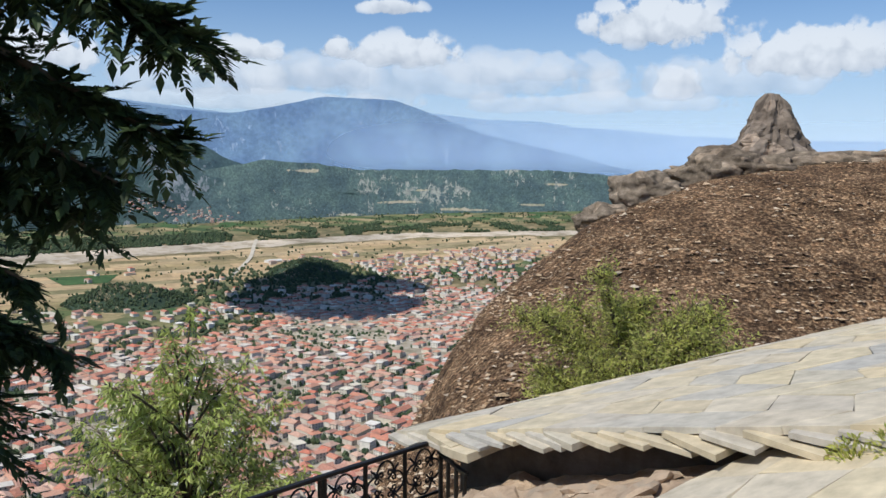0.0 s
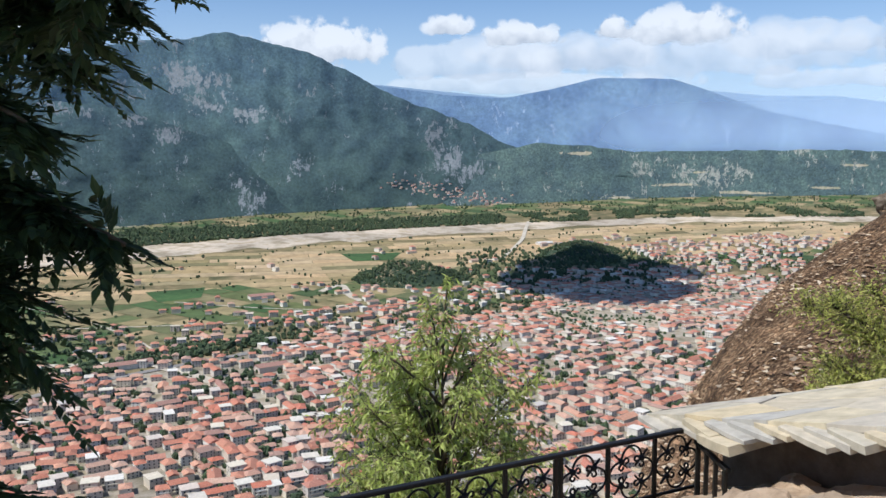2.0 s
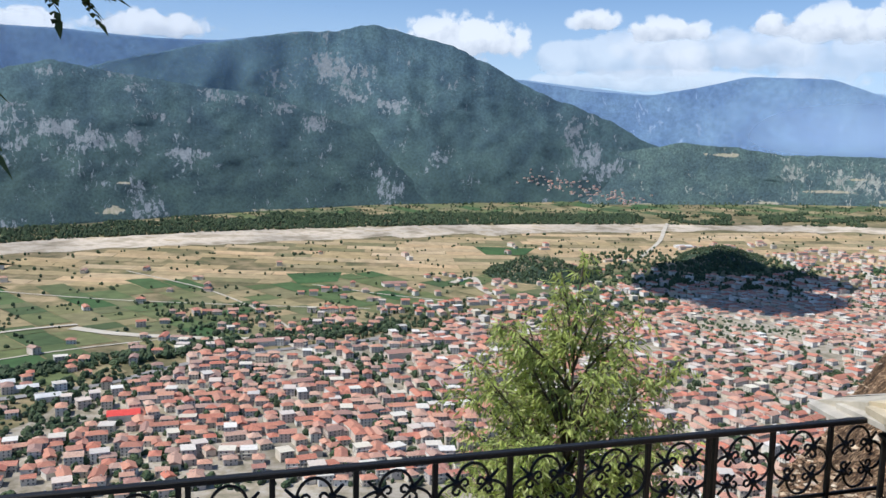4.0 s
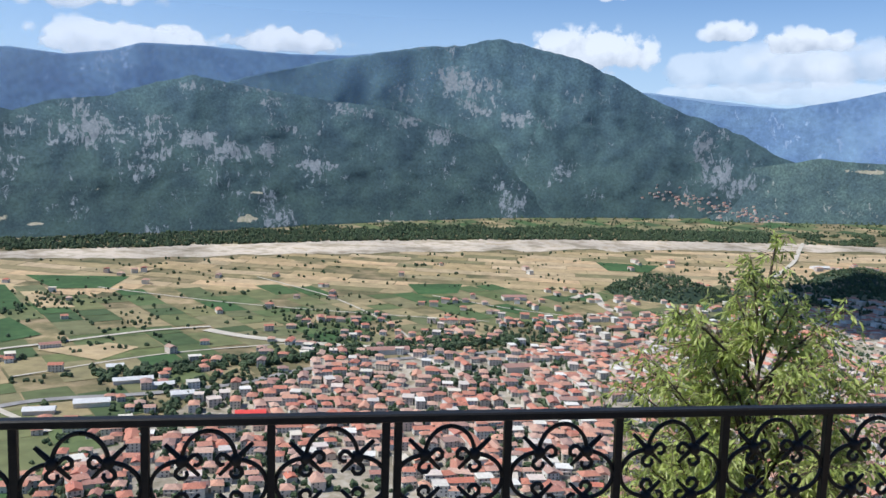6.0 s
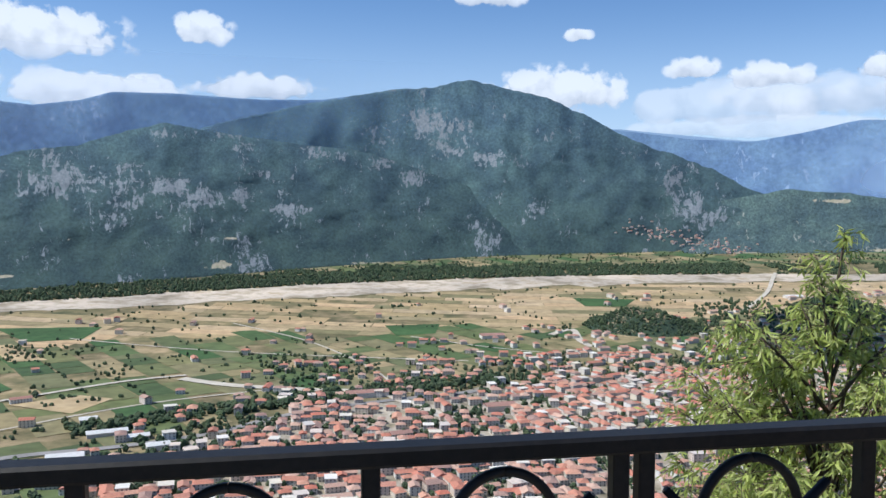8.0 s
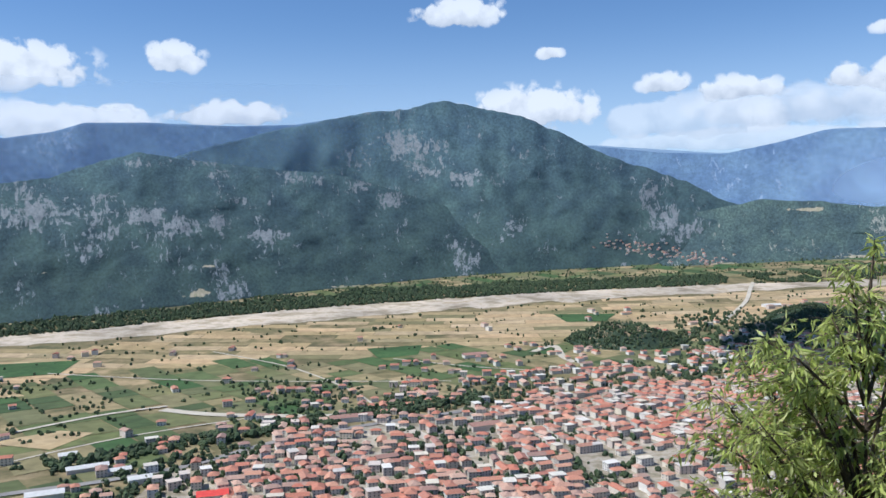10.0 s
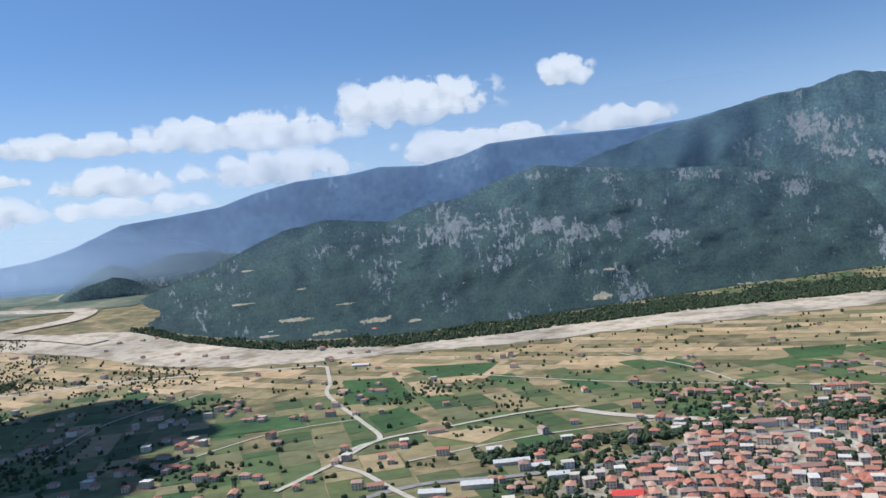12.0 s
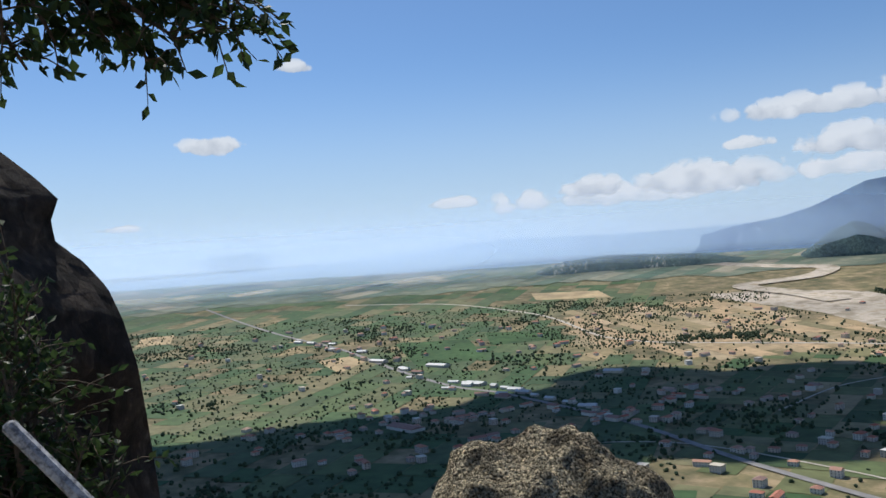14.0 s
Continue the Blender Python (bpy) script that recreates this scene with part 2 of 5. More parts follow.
# ---- valley ----
VALLEY = -280.0


def valley_z(r):
    """Height of the valley floor: flat below the cliff, rising gently with distance."""
    q = max(0.0, (r - 1500) / 3450)
    return VALLEY + 308 * q ** 1.5


R_TABLE = np.linspace(300, 4950, 2400)
EL_TABLE = np.degrees(np.arctan([valley_z(r) / r for r in R_TABLE]))


def reach(el):
    """Distance at which the valley floor lies el degrees above the level of the terrace."""
    return float(np.interp(el, EL_TABLE, R_TABLE))


def spot(az, el, lift=0.0):
    r = reach(el)
    return polar(az, r, valley_z(r) + lift)


def bearing(x, y):
    return math.degrees(math.atan2(-x, y)), math.hypot(x, y)


NEAR_BANK = ((-60, -34, -24, -14, -3.6, 8, 20, 30, 37, 43, 47, 53), (-3.6, -4.5, -5.1, -5.75, -6.4, -7.0, -7.4, -7.3, -7.1, -6.2, -5.0, -3.8))
FAR_BANK = ((-60, -34, -24, -14, -3.6, 8, 20, 27, 35, 38.5, 41, 44.4, 53), (-3.4, -4.15, -4.65, -5.1, -5.6, -6.15, -6.7, -6.8, -6.2, -5.5, -4.9, -3.7, -3.4))
FOOT = ((-60, -40, -12, -4, 4, 14, 24, 34, 44), (1.0, 1.3, 1.45, 1.45, 1.2, 0.9, 0.75, 0.55, 0.5))


def near_bank(az):
    return float(np.interp(az, *NEAR_BANK))


def far_bank(az):
    return float(np.interp(az, *FAR_BANK))


# ground sheet
gv, gf = [], []
g_az = sorted(set([round(-180 + 4 * i, 2) for i in range(91)] + [round(-70 + 1.0 * i, 2) for i in range(176)]))
g_r = [14, 30, 60, 110, 180, 260] + list(np.geomspace(320, 4950, 70))
for a in g_az:
    for r in g_r:
        z = valley_z(r)
        if r < 301:
            z = -14 + (VALLEY + 14) * min(1, (r - 14) / 286) ** 0.5
        gv.append(polar(a, r, z))
n = len(g_r)
for i in range(len(g_az) - 1):
    for j in range(n - 1):
        gf.append((i * n + j, i * n + j + 1, (i + 1) * n + j + 1, (i + 1) * n + j))
ground = part("ground", mesh_of("ground", gv, gf, GROUND, smooth=True), None)
tagged(ground, "olive and straw coloured valley floor reaching the horizon", "ground", kind="structure")


def band(name, azs, low, high, mat, lift, label, category):
    v, f = [], []
    for a in azs:
        for t in range(5):
            el = low(a) + (high(a) - low(a)) * t / 4
            v.append(spot(a, el, lift))
    for i in range(len(azs) - 1):
        for t in range(4):
            f.append((i * 5 + t, i * 5 + t + 1, (i + 1) * 5 + t + 1, (i + 1) * 5 + t))
    return tagged(part(name, mesh_of(name, v, f, mat), None), label, category, kind="structure")


wob = lambda a, s: 0.16 * fbm(a * 0.35, s, 0, 4)
band("river_bed", [x * 0.4 for x in range(-150, 135)], lambda a: near_bank(a) + wob(a, 3), lambda a: far_bank(a) + wob(a, 9), GRAVEL, 0.8,
     "pale gravel bed of a wide braided river", "river bed")


def strip(name, points, width, mat, lift, label, kind="structure", category="road"):
    """A road along points given as (bearing, elevation), smoothed, lying on the valley floor."""
    pts = [spot(a, e) for a, e in points]
    fine = []
    for i in range(len(pts) - 1):
        p0, p1, p2, p3 = pts[max(i - 1, 0)], pts[i], pts[i + 1], pts[min(i + 2, len(pts) - 1)]
        for k in range(8):
            t = k / 8
            fine.append(0.5 * ((2 * p1) + (p2 - p0) * t + (2 * p0 - 5 * p1 + 4 * p2 - p3) * t * t + (3 * p1 - p0 - 3 * p2 + p3) * t ** 3))
    fine.append(pts[-1])
    v, f = [], []
    for i, p in enumerate(fine):
        d = fine[min(i + 1, len(fine) - 1)] - fine[max(i - 1, 0)]
        s = Vector((d.y, -d.x, 0)).normalized() * width / 2
        for q in (p + s, p - s):
            v.append((q.x, q.y, valley_z(math.hypot(q.x, q.y)) + lift))
    for i in range(len(fine) - 1):
        f.append((2 * i, 2 * i + 1, 2 * i + 3, 2 * i + 2))
    return tagged(part(name, mesh_of(name, v, f, mat), None), label, category, kind=kind)


# Bluer than the near ground: distance haze put into the colour.
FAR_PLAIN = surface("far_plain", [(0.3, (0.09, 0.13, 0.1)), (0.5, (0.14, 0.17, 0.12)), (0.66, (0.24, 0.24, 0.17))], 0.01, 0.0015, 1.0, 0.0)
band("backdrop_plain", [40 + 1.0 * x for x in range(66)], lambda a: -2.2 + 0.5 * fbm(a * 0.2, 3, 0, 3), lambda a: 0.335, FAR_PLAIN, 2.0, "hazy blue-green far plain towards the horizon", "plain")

# ---- mountains ----
slopes = []


def on_slope(az, el):
    """Where the slopes met so far lie at a bearing and height angle."""
    best = None
    for tree in slopes:
        hit = tree.ray_cast(Vector((0, 0, 0)), polar(az, 1, math.tan(radians(el))).normalized())[0]
        if hit is not None and (best is None or hit.length < best.length):
            best = hit
    return best


def cover_at(zones, a, e):
    """1 inside the patches of (bearing, elevation, half width, half height, ...), fading to 0 round them."""
    most = 0.0
    for z in zones:
        if abs(a - z[0]) > 3 * z[2]:
            continue
        d = (((a - z[0]) / z[2]) ** 2 + ((e - z[1]) / z[3]) ** 2) * max(0.4, 1 + 1.3 * fbm(a * 1.6, e * 4, z[0], 3))
        most = max(most, 1.0 - 0.5 * d)
    return most


def range_mesh(name, crest, foot, depth, mat, az0, az1, step, seed, rough, label, rows=44, bulge=1.0, category="mountain", start=None, rock=(), open_land=()):
    """A mountain between its foot on the valley floor (or at the distance start) and its crest line, with spurs and gullies."""
    ca, ce = zip(*sorted(crest))
    v, f = [], []
    crag_cover, clearing_cover, chart = [], [], []
    azs = np.arange(az0, az1 + 1e-6, step)
    for a in azs:
        ef = foot(a)
        rf = reach(ef) if start is None else (start(a) if callable(start) else start)
        ec = float(np.interp(a, ca, ce)) + rough * 0.1 * fbm(a * 1.9, seed, 0.5, 5)
        ec = max(ec, ef + 0.02)
        rc = max(rf + 150, depth)
        for j in range(rows + 3):
            s = min(j / rows, 1.0)
            r = rf + (rc - rf) * s
            hump = math.sin(math.pi * s) ** 0.7
            x, y = a * 0.06, s * (rc - rf) / 1000
            ridge = 0.45 - abs(noise.fractal(Vector((x * 1.5 + 0.5 * y, y * 0.8 - 0.3 * x, seed)), 0.9, 2.1, 6))
            el = ef + (ec - ef) * (s ** bulge + rough * 0.13 * hump * ridge) - (0.25 if j == 0 else 0)
            if j > rows:
                r += 60 * (j - rows)
                el -= 0.04 * (j - rows)
            d = 70 * rough * fbm(x * 4, y * 4, seed + 2.0, 4) * hump
            crag_cover.append(cover_at(rock, a, el))
            clearing_cover.append(cover_at(open_land, a, el))
            chart += [a * 60, el * 60, seed * 100]
            v.append(polar(a, r + d, (r + d) * math.tan(radians(el))))
    n = rows + 3
    for i in range(len(azs) - 1):
        for j in range(n - 1):
            f.append((i * n + j, i * n + j + 1, (i + 1) * n + j + 1, (i + 1) * n + j))
    me = mesh_of(name, v, f, mat, smooth=True)
    me.attributes.new("crag_cover", "FLOAT", "POINT").data.foreach_set("value", crag_cover)
    me.attributes.new("slope_chart", "FLOAT_VECTOR", "POINT").data.foreach_set("vector", chart)
    slopes.append(BVHTree.FromPolygons(v, f))
    me.attributes.new("clearing_cover", "FLOAT", "POINT").data.foreach_set("value", clearing_cover)
    return tagged(part(name, me, None), label, category, kind="structure")


MAIN = ((47.1, 1.7), (44, 3.0), (40.9, 3.3), (37.8, 3.65), (35.4, 4.4), (32.6, 4.95), (28.8, 5.15), (26.9, 5.45), (23.9, 5.25), (21.2, 5.7), (19.4, 6.3), (15.8, 6.4),
        (10, 6.23), (6.2, 6.35), (3.9, 6.7), (1.6, 7.1), (-1.1, 7.3), (-3.8, 7.9), (-6, 7.35), (-9, 6.75), (-11.7, 5.5), (-14.6, 3.95), (-16.1, 3.4), (-19.2, 2.25),
        (-22.2, 1.2), (-25.3, 0.4), (-28, -0.1), (-30.6, -0.5), (-34, -3.5))
FRONT = ((45, -2.5), (42.9, -1.7), (38.9, -0.3), (36.5, 0.65), (33.7, 1.75), (30.9, 2.2), (26.8, 1.7), (24.5, 2.45), (21.5, 2.9), (18.5, 3.9), (16.3, 4.5), (12.9, 4.0),
         (10.1, 3.65), (7, 3.3), (3.9, 3.1), (2, 2.6), (0.1, 2.0), (-3, 1.0), (-6, 0.0), (-10, -1.5), (-15, -3.2), (-19, -4.5))
SECOND = ((-10, 4.0), (-13.5, 4.6), (-18.4, 3.95), (-22.2, 3.75), (-25.3, 4.3), (-28.3, 5.0), (-33.1, 4.85), (-35, 4.2), (-38.9, 2.7), (-42.8, 1.8), (-47.7, 0.7), (-56, -0.5))
FAR_N = ((-8, 5.0), (-14, 4.6), (-22, 3.8), (-30, 3.9), (-35.8, 4.0), (-38.9, 3.65), (-43.1, 3.5), (-45.4, 3.1), (-48.3, 2.95), (-52, 2.55), (-60, 2.2), (-80, 2.0))
LOW_N = ((-9, -5), (-13, -3.9), (-17, -2.0), (-20.5, 0.0), (-24.5, 0.75), (-27.9, 0.5), (-30.9, 0.15), (-37, 0.2), (-43.2, 0.25), (-47.7, -0.05), (-60, 0.3), (-70, 0.0))
FAR_S = ((100, 0.05), (88, 0.12), (80, 0.3), (72, 0.75), (67.2, 1.15), (62.5, 1.0), (56.9, 0.9), (50, 1.0), (44, 1.0))
foot_line = lambda a: far_bank(a) + float(np.interp(a, *FOOT))
PEAK = tuple(q for q in MAIN if q[0] < 5) + ((8, 5.9), (12, 4.8), (17, 3.4), (22, 1.5))
RIDGE = tuple(q for q in MAIN if q[0] > 3) + ((49, 1.2), (52, 0.8), (56, 0.0))
ROCK_FRONT = ((18.7, 1.5, 1.0, 0.7, 26), (16.2, 0.5, 1.2, 0.5, 26), (13.6, -0.2, 1.3, 0.5, 30), (11.3, 0.0, 1.0, 0.5, 20), (8.6, -1.0, 1.4, 0.4, 16), (4.7, 2.5, 1.2, 0.4, 20), (2.8, 2.1, 1.2, 0.4, 22), (-0.3, 1.2, 1.2, 0.5, 18),
       (31.3, -0.2, 0.9, 0.5, 26), (29.2, -0.2, 0.8, 0.5, 24), (16.1, 3.8, 1.4, 0.3, 12), (10.1, 3.0, 1.8, 0.3, 12), (24, 0.5, 3, 0.8, 10))
ROCK_PEAK = ((-17.3, 1.5, 0.6, 0.5, 18), (-11.2, 1.3, 0.8, 0.6, 10), (-2.4, 3.4, 1.4, 0.7, 14), (-5, 2.5, 1.0, 0.6, 10), (-8.6, -0.6, 1.0, 0.5, 8), (-14.4, 3.3, 0.8, 0.4, 10), (-1.6, 4.8, 2.0, 1.0, 16), (0.3, 1.6, 1.4, 0.7, 12))
OPEN_FRONT = ((12.7, -4.7, 0.9, 0.3), (12.1, -2.95, 0.7, 0.08), (28.1, -4.9, 1.3, 0.22), (31.6, -5.4, 1.0, 0.14), (35.4, -5.2, 1.1, 0.1), (33, -2.3, 0.5, 0.08), (36.4, -0.7, 0.5, 0.07), (30, -3.6, 0.8, 0.07), (25.5, -5.2, 0.6, 0.1),
           (2.1, -4.6, 1.6, 0.1), (37, -2.9, 0.7, 0.08), (33.5, -4.3, 1.2, 0.12), (22, -3.0, 0.35, 0.05))
OPEN_LOW = ((-27.2, 0.05, 1.0, 0.14), (-33.8, -2.0, 1.5, 0.12), (-42.5, -2.1, 1.3, 0.12), (-44.1, -0.7, 0.7, 0.1), (-38, -2.5, 1.8, 0.1), (-22, -3.4, 1.0, 0.12), (-30, -2.9, 1.3, 0.1), (-47, -2.6, 1.5, 0.12), (-35, -1.2, 0.6, 0.08))
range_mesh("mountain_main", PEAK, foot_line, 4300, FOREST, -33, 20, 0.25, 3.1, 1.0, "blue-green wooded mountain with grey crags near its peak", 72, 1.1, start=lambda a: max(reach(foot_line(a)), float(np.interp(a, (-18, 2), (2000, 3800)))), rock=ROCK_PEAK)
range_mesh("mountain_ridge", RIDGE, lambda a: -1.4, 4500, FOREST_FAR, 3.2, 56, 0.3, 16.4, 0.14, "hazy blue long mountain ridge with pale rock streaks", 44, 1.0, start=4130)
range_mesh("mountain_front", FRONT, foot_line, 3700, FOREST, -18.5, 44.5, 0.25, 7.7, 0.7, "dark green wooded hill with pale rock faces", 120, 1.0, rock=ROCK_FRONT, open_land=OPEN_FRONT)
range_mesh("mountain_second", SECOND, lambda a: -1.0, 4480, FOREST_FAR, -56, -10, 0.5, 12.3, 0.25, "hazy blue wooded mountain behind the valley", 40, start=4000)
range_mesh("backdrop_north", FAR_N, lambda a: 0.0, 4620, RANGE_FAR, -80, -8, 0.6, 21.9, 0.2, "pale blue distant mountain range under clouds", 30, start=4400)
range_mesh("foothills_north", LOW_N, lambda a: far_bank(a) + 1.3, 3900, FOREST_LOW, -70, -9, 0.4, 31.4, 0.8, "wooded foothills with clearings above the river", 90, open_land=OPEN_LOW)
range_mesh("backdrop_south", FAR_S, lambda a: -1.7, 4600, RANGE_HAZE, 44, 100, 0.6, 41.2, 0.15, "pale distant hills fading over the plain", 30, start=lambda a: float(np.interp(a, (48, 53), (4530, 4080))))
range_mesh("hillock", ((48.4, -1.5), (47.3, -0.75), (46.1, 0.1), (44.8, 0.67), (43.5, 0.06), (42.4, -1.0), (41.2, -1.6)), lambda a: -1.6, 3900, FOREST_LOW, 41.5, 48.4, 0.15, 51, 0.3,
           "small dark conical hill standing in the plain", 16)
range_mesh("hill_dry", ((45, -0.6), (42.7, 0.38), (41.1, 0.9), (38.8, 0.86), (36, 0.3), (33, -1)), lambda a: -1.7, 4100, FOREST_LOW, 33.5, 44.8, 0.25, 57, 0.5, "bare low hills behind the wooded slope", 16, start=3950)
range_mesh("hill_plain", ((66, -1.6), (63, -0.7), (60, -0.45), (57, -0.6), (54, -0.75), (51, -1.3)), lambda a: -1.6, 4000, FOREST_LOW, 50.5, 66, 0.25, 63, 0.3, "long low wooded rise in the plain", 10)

def mound(name, az, el, wide, deep, high, mat, seed, label):
    c = spot(az, el)
    v, f = [], []
    n = 44
    out = polar(az, 1).normalized()
    side = Vector((out.y, -out.x, 0))
    for i in range(n + 1):
        for j in range(n + 1):
            x, y = 2 * i / n - 1, 2 * j / n - 1
            d = math.hypot(x, y)
            h = max(0.0, 1 - d * d) ** 1.3 * (1 + 0.55 * fbm(x * 2, y * 2, seed, 4))
            knolls.append((c.x + side.x * x * wide + out.x * y * deep, c.y + side.y * x * wide + out.y * y * deep, high * h))
            p = c + side * x * wide + out * y * deep
            v.append((p.x, p.y, valley_z(math.hypot(p.x, p.y)) - 2 + high * h))
    for i in range(n):
        for j in range(n):
            f.append((i * (n + 1) + j, i * (n + 1) + j + 1, (i + 1) * (n + 1) + j + 1, (i + 1) * (n + 1) + j))
    return tagged(part(name, mesh_of(name, v, f, mat, smooth=True), None), label, "hill", kind="structure")


knolls = []
WOOD_DARK = slope_rock("pine_wood", (0.05, 0.075, 0.05), (0.3, 0.23, 0.14), 0.03, 0.55, mapped=False)
mound("hill_pines", -27.5, -6.8, 116, 140, 30, WOOD_DARK, 2.2, "dark pine-covered knoll beside the town")
mound("hill_green", -15.8, -8.5, 135, 110, 36, WOOD_DARK, 5.2, "green wooded knoll with a bare cut flank")

# ---- roads ----
strip("road_farm", ((31.8, -7.7), (31.7, -8.8), (31.9, -9.6), (29.8, -11.6), (28.7, -12.8), (30.3, -13.2), (31.9, -14.05), (30.1, -14.9), (28.3, -16.1), (25, -18)), 8.1, DIRT_ROAD, 1.6, "winding pale dirt road between fields")
strip("road_country", ((36, -15.3), (31.9, -14.05), (28.8, -12.95), (24.6, -12.6), (19.1, -12.1), (15, -11.9)), 8.8, DIRT_ROAD, 1.7, "pale country road")
strip("road_avenue", ((15.3, -12.1), (11.9, -12.7), (5.8, -13.2), (2.3, -13.3), (0.3, -14.0), (-3, -15.2)), 18.8, DIRT_ROAD, 1.6, "wide pale avenue at the edge of town")
strip("railway", ((34, -17.0), (26.5, -16.1), (19.5, -16.1), (13.5, -15.7), (8.1, -14.7), (2.3, -14.0), (-5.8, -13.1), (-14, -12)), 12.5, ASPHALT, 1.5, "railway line along the edge of town", category="railway")
strip("road_highway", ((88.3, -1.5), (83, -4.0), (78.6, -5.5), (74.9, -7.2), (71.1, -8.6), (67.3, -9.4), (60, -11.4), (52, -14.2), (40, -17.2)), 12.5, ASPHALT, 1.6, "straight grey highway across the plain")
strip("road_ring", ((78, -2.6), (71.5, -3.0), (66.9, -3.75), (63.9, -4.5), (61, -5.8), (57.7, -6.4), (52.4, -6.7), (43.7, -7.0), (34, -7.5), (31.8, -7.7)), 12.5, DIRT_ROAD, 1.4, "pale dirt track along the dry flood plain")
strip("river_loop", ((57, -1.15), (55.3, -1.3), (52, -1.7), (49, -2.0), (46.6, -2.2), (47.5, -2.7), (51.5, -3.1), (48.5, -3.7), (46, -4.3)), 84, GRAVEL, 4.0, "pale gravel loop of the river far across the plain", category="river bed")
strip("road_field", ((85.8, -0.8), (85.7, -1.9)), 50, DIRT_ROAD, 1.5, "pale airstrip in the plain")
strip("road_bridge", ((-23.9, -4.6), (-23.7, -5.1), (-23.4, -5.9), (-22, -7.2)), 11, DIRT_ROAD, 2.4, "pale road leading to the river bridge")
strip("road_hill", ((-9.6, -9.3), (-11, -8.9), (-11.6, -9.6), (-12.4, -10)), 15, DIRT_ROAD, 1.8, "pale road bending round the green knoll")
strip("road_curve", ((-24.0, -9.0), (-25.2, -9.6), (-25.4, -10.4), (-24, -11.2), (-21, -11.6)), 13.8, DIRT_ROAD, 1.7, "pale street curving through the town")
for i, pts in enumerate((((22, -9.2), (14, -10.3), (6, -10.9), (-4, -11.2)), ((12, -8.6), (7, -9.9), (3, -11.6), (1, -13)), ((44, -12.8), (36, -11.6), (30, -11.4)),
                         ((27, -14.5), (18, -13.6), (9, -13.0)), ((0, -9.6), (-6, -10.3), (-12, -10.6)), ((50, -11.0), (46, -9.4), (40, -8.4)), ((64, -12.8), (56, -13.0), (46, -14.6), (36, -16.6)))):
    strip("road_lane", pts, 4.5, DIRT_ROAD, 1.3, "narrow pale lane between fields")

# ---- fields ----
rng = random.Random(11)
TOWN_EDGE = ((-60, -45, -37, -27, -24, -11, -3, 6, 12, 18, 25, 30), (-8.0, -8.0, -8.4, -8.7, -10.8, -12.5, -13.6, -14.6, -15.6, -17.6, -20.5, -24))


def town_edge(az):
    return float(np.interp(az, *TOWN_EDGE))


def elevation(x, y):
    r = math.hypot(x, y)
    return math.degrees(math.atan2(valley_z(r), r))


TOWN_SOIL = surface("town_ground", [(0.3, (0.16, 0.15, 0.09)), (0.46, (0.3, 0.26, 0.19)), (0.6, (0.42, 0.38, 0.32)), (0.7, (0.24, 0.22, 0.13))], 0.05, 0.008, 0.95, 0.0)
band("town_ground", [-60 + 1.0 * x for x in range(84)], lambda a: -24.0, lambda a: town_edge(a) + 0.3 + 0.8 * fbm(a * 0.3, 2, 0, 3), TOWN_SOIL, 0.4, "pale dusty ground, yards and streets of the town", "ground")


def fields(name, turn, du, dv, keep, mat, label, lift):
    v, f = [], []
    ca, sa = math.cos(turn), math.sin(turn)
    for i in range(-110, 111):
        row = rng.uniform(-0.3, 0.3)
        j = -100.0
        while j < 100:
            w = rng.uniform(0.6, 1.9)
            x, y = (i + 0.5) * du, (j + w / 2 + row) * dv
            px, py = x * ca - y * sa, x * sa + y * ca
            a, r = bearing(px, py)
            if 600 < r < 4700 and -62 < a < 104 and keep(a, elevation(px, py)) and rng.random() < 0.82:
                b = len(v)
                for sx, sy in ((-1, -1), (1, -1), (1, 1), (-1, 1)):
                    qx, qy = x + sx * (du * 0.5 - rng.uniform(-1, 2.5)), y + sy * (w * dv * 0.5 - rng.uniform(-1, 2.5))
                    gx, gy = qx * ca - qy * sa, qx * sa + qy * ca
                    v.append((gx, gy, valley_z(math.hypot(gx, gy)) + lift))
                f.append((b, b + 1, b + 2, b + 3))
            j += w
    return tagged(part(name, mesh_of(name, v, f, mat), None), label, "fields", kind="stuff")


def dry_zone(a, e):
    low = near_bank(a)
    if 43 < a < 63 and -7.3 + 0.5 * fbm(a * 0.3, e, 5, 2) < e < near_bank(a) - 0.1:
        return True
    return low - 2.1 + 1.0 * fbm(a * 0.12, e * 0.4, 3) < e < low - 0.12 and a < 62 and e > town_edge(a) + 1


def green_zone(a, e):
    return e < near_bank(a) - 1.0 and e > town_edge(a) + 1.2 and not dry_zone(a, e) or (far_bank(a) + 0.62 + 0.25 * fbm(a * 0.4, 2, 0, 3) < e < far_bank(a) + 1.5 and -55 < a < 7)


fields("dry_fields", 1.45, 44, 100, dry_zone, FIELD_DRY, "straw-coloured dry fields of the flood plain", 0.5)
PLAIN_GREEN = palette("plain_field", [(0.05, 0.1, 0.035), (0.075, 0.125, 0.045), (0.11, 0.145, 0.055), (0.045, 0.085, 0.035), (0.09, 0.12, 0.05), (0.24, 0.2, 0.1), (0.08, 0.115, 0.05)], "island", 0.04)
fields("plain_fields", 0.9, 64, 90, lambda a, e: a > 57 and e < -0.25 and not dry_zone(a, e), PLAIN_GREEN, "green irrigated fields of the plain", 0.9)
fields("green_fields", 0.62, 52, 56, lambda a, e: a <= 57 and green_zone(a, e), FIELD_GREEN, "patchwork of green, olive and straw fields", 0.6)


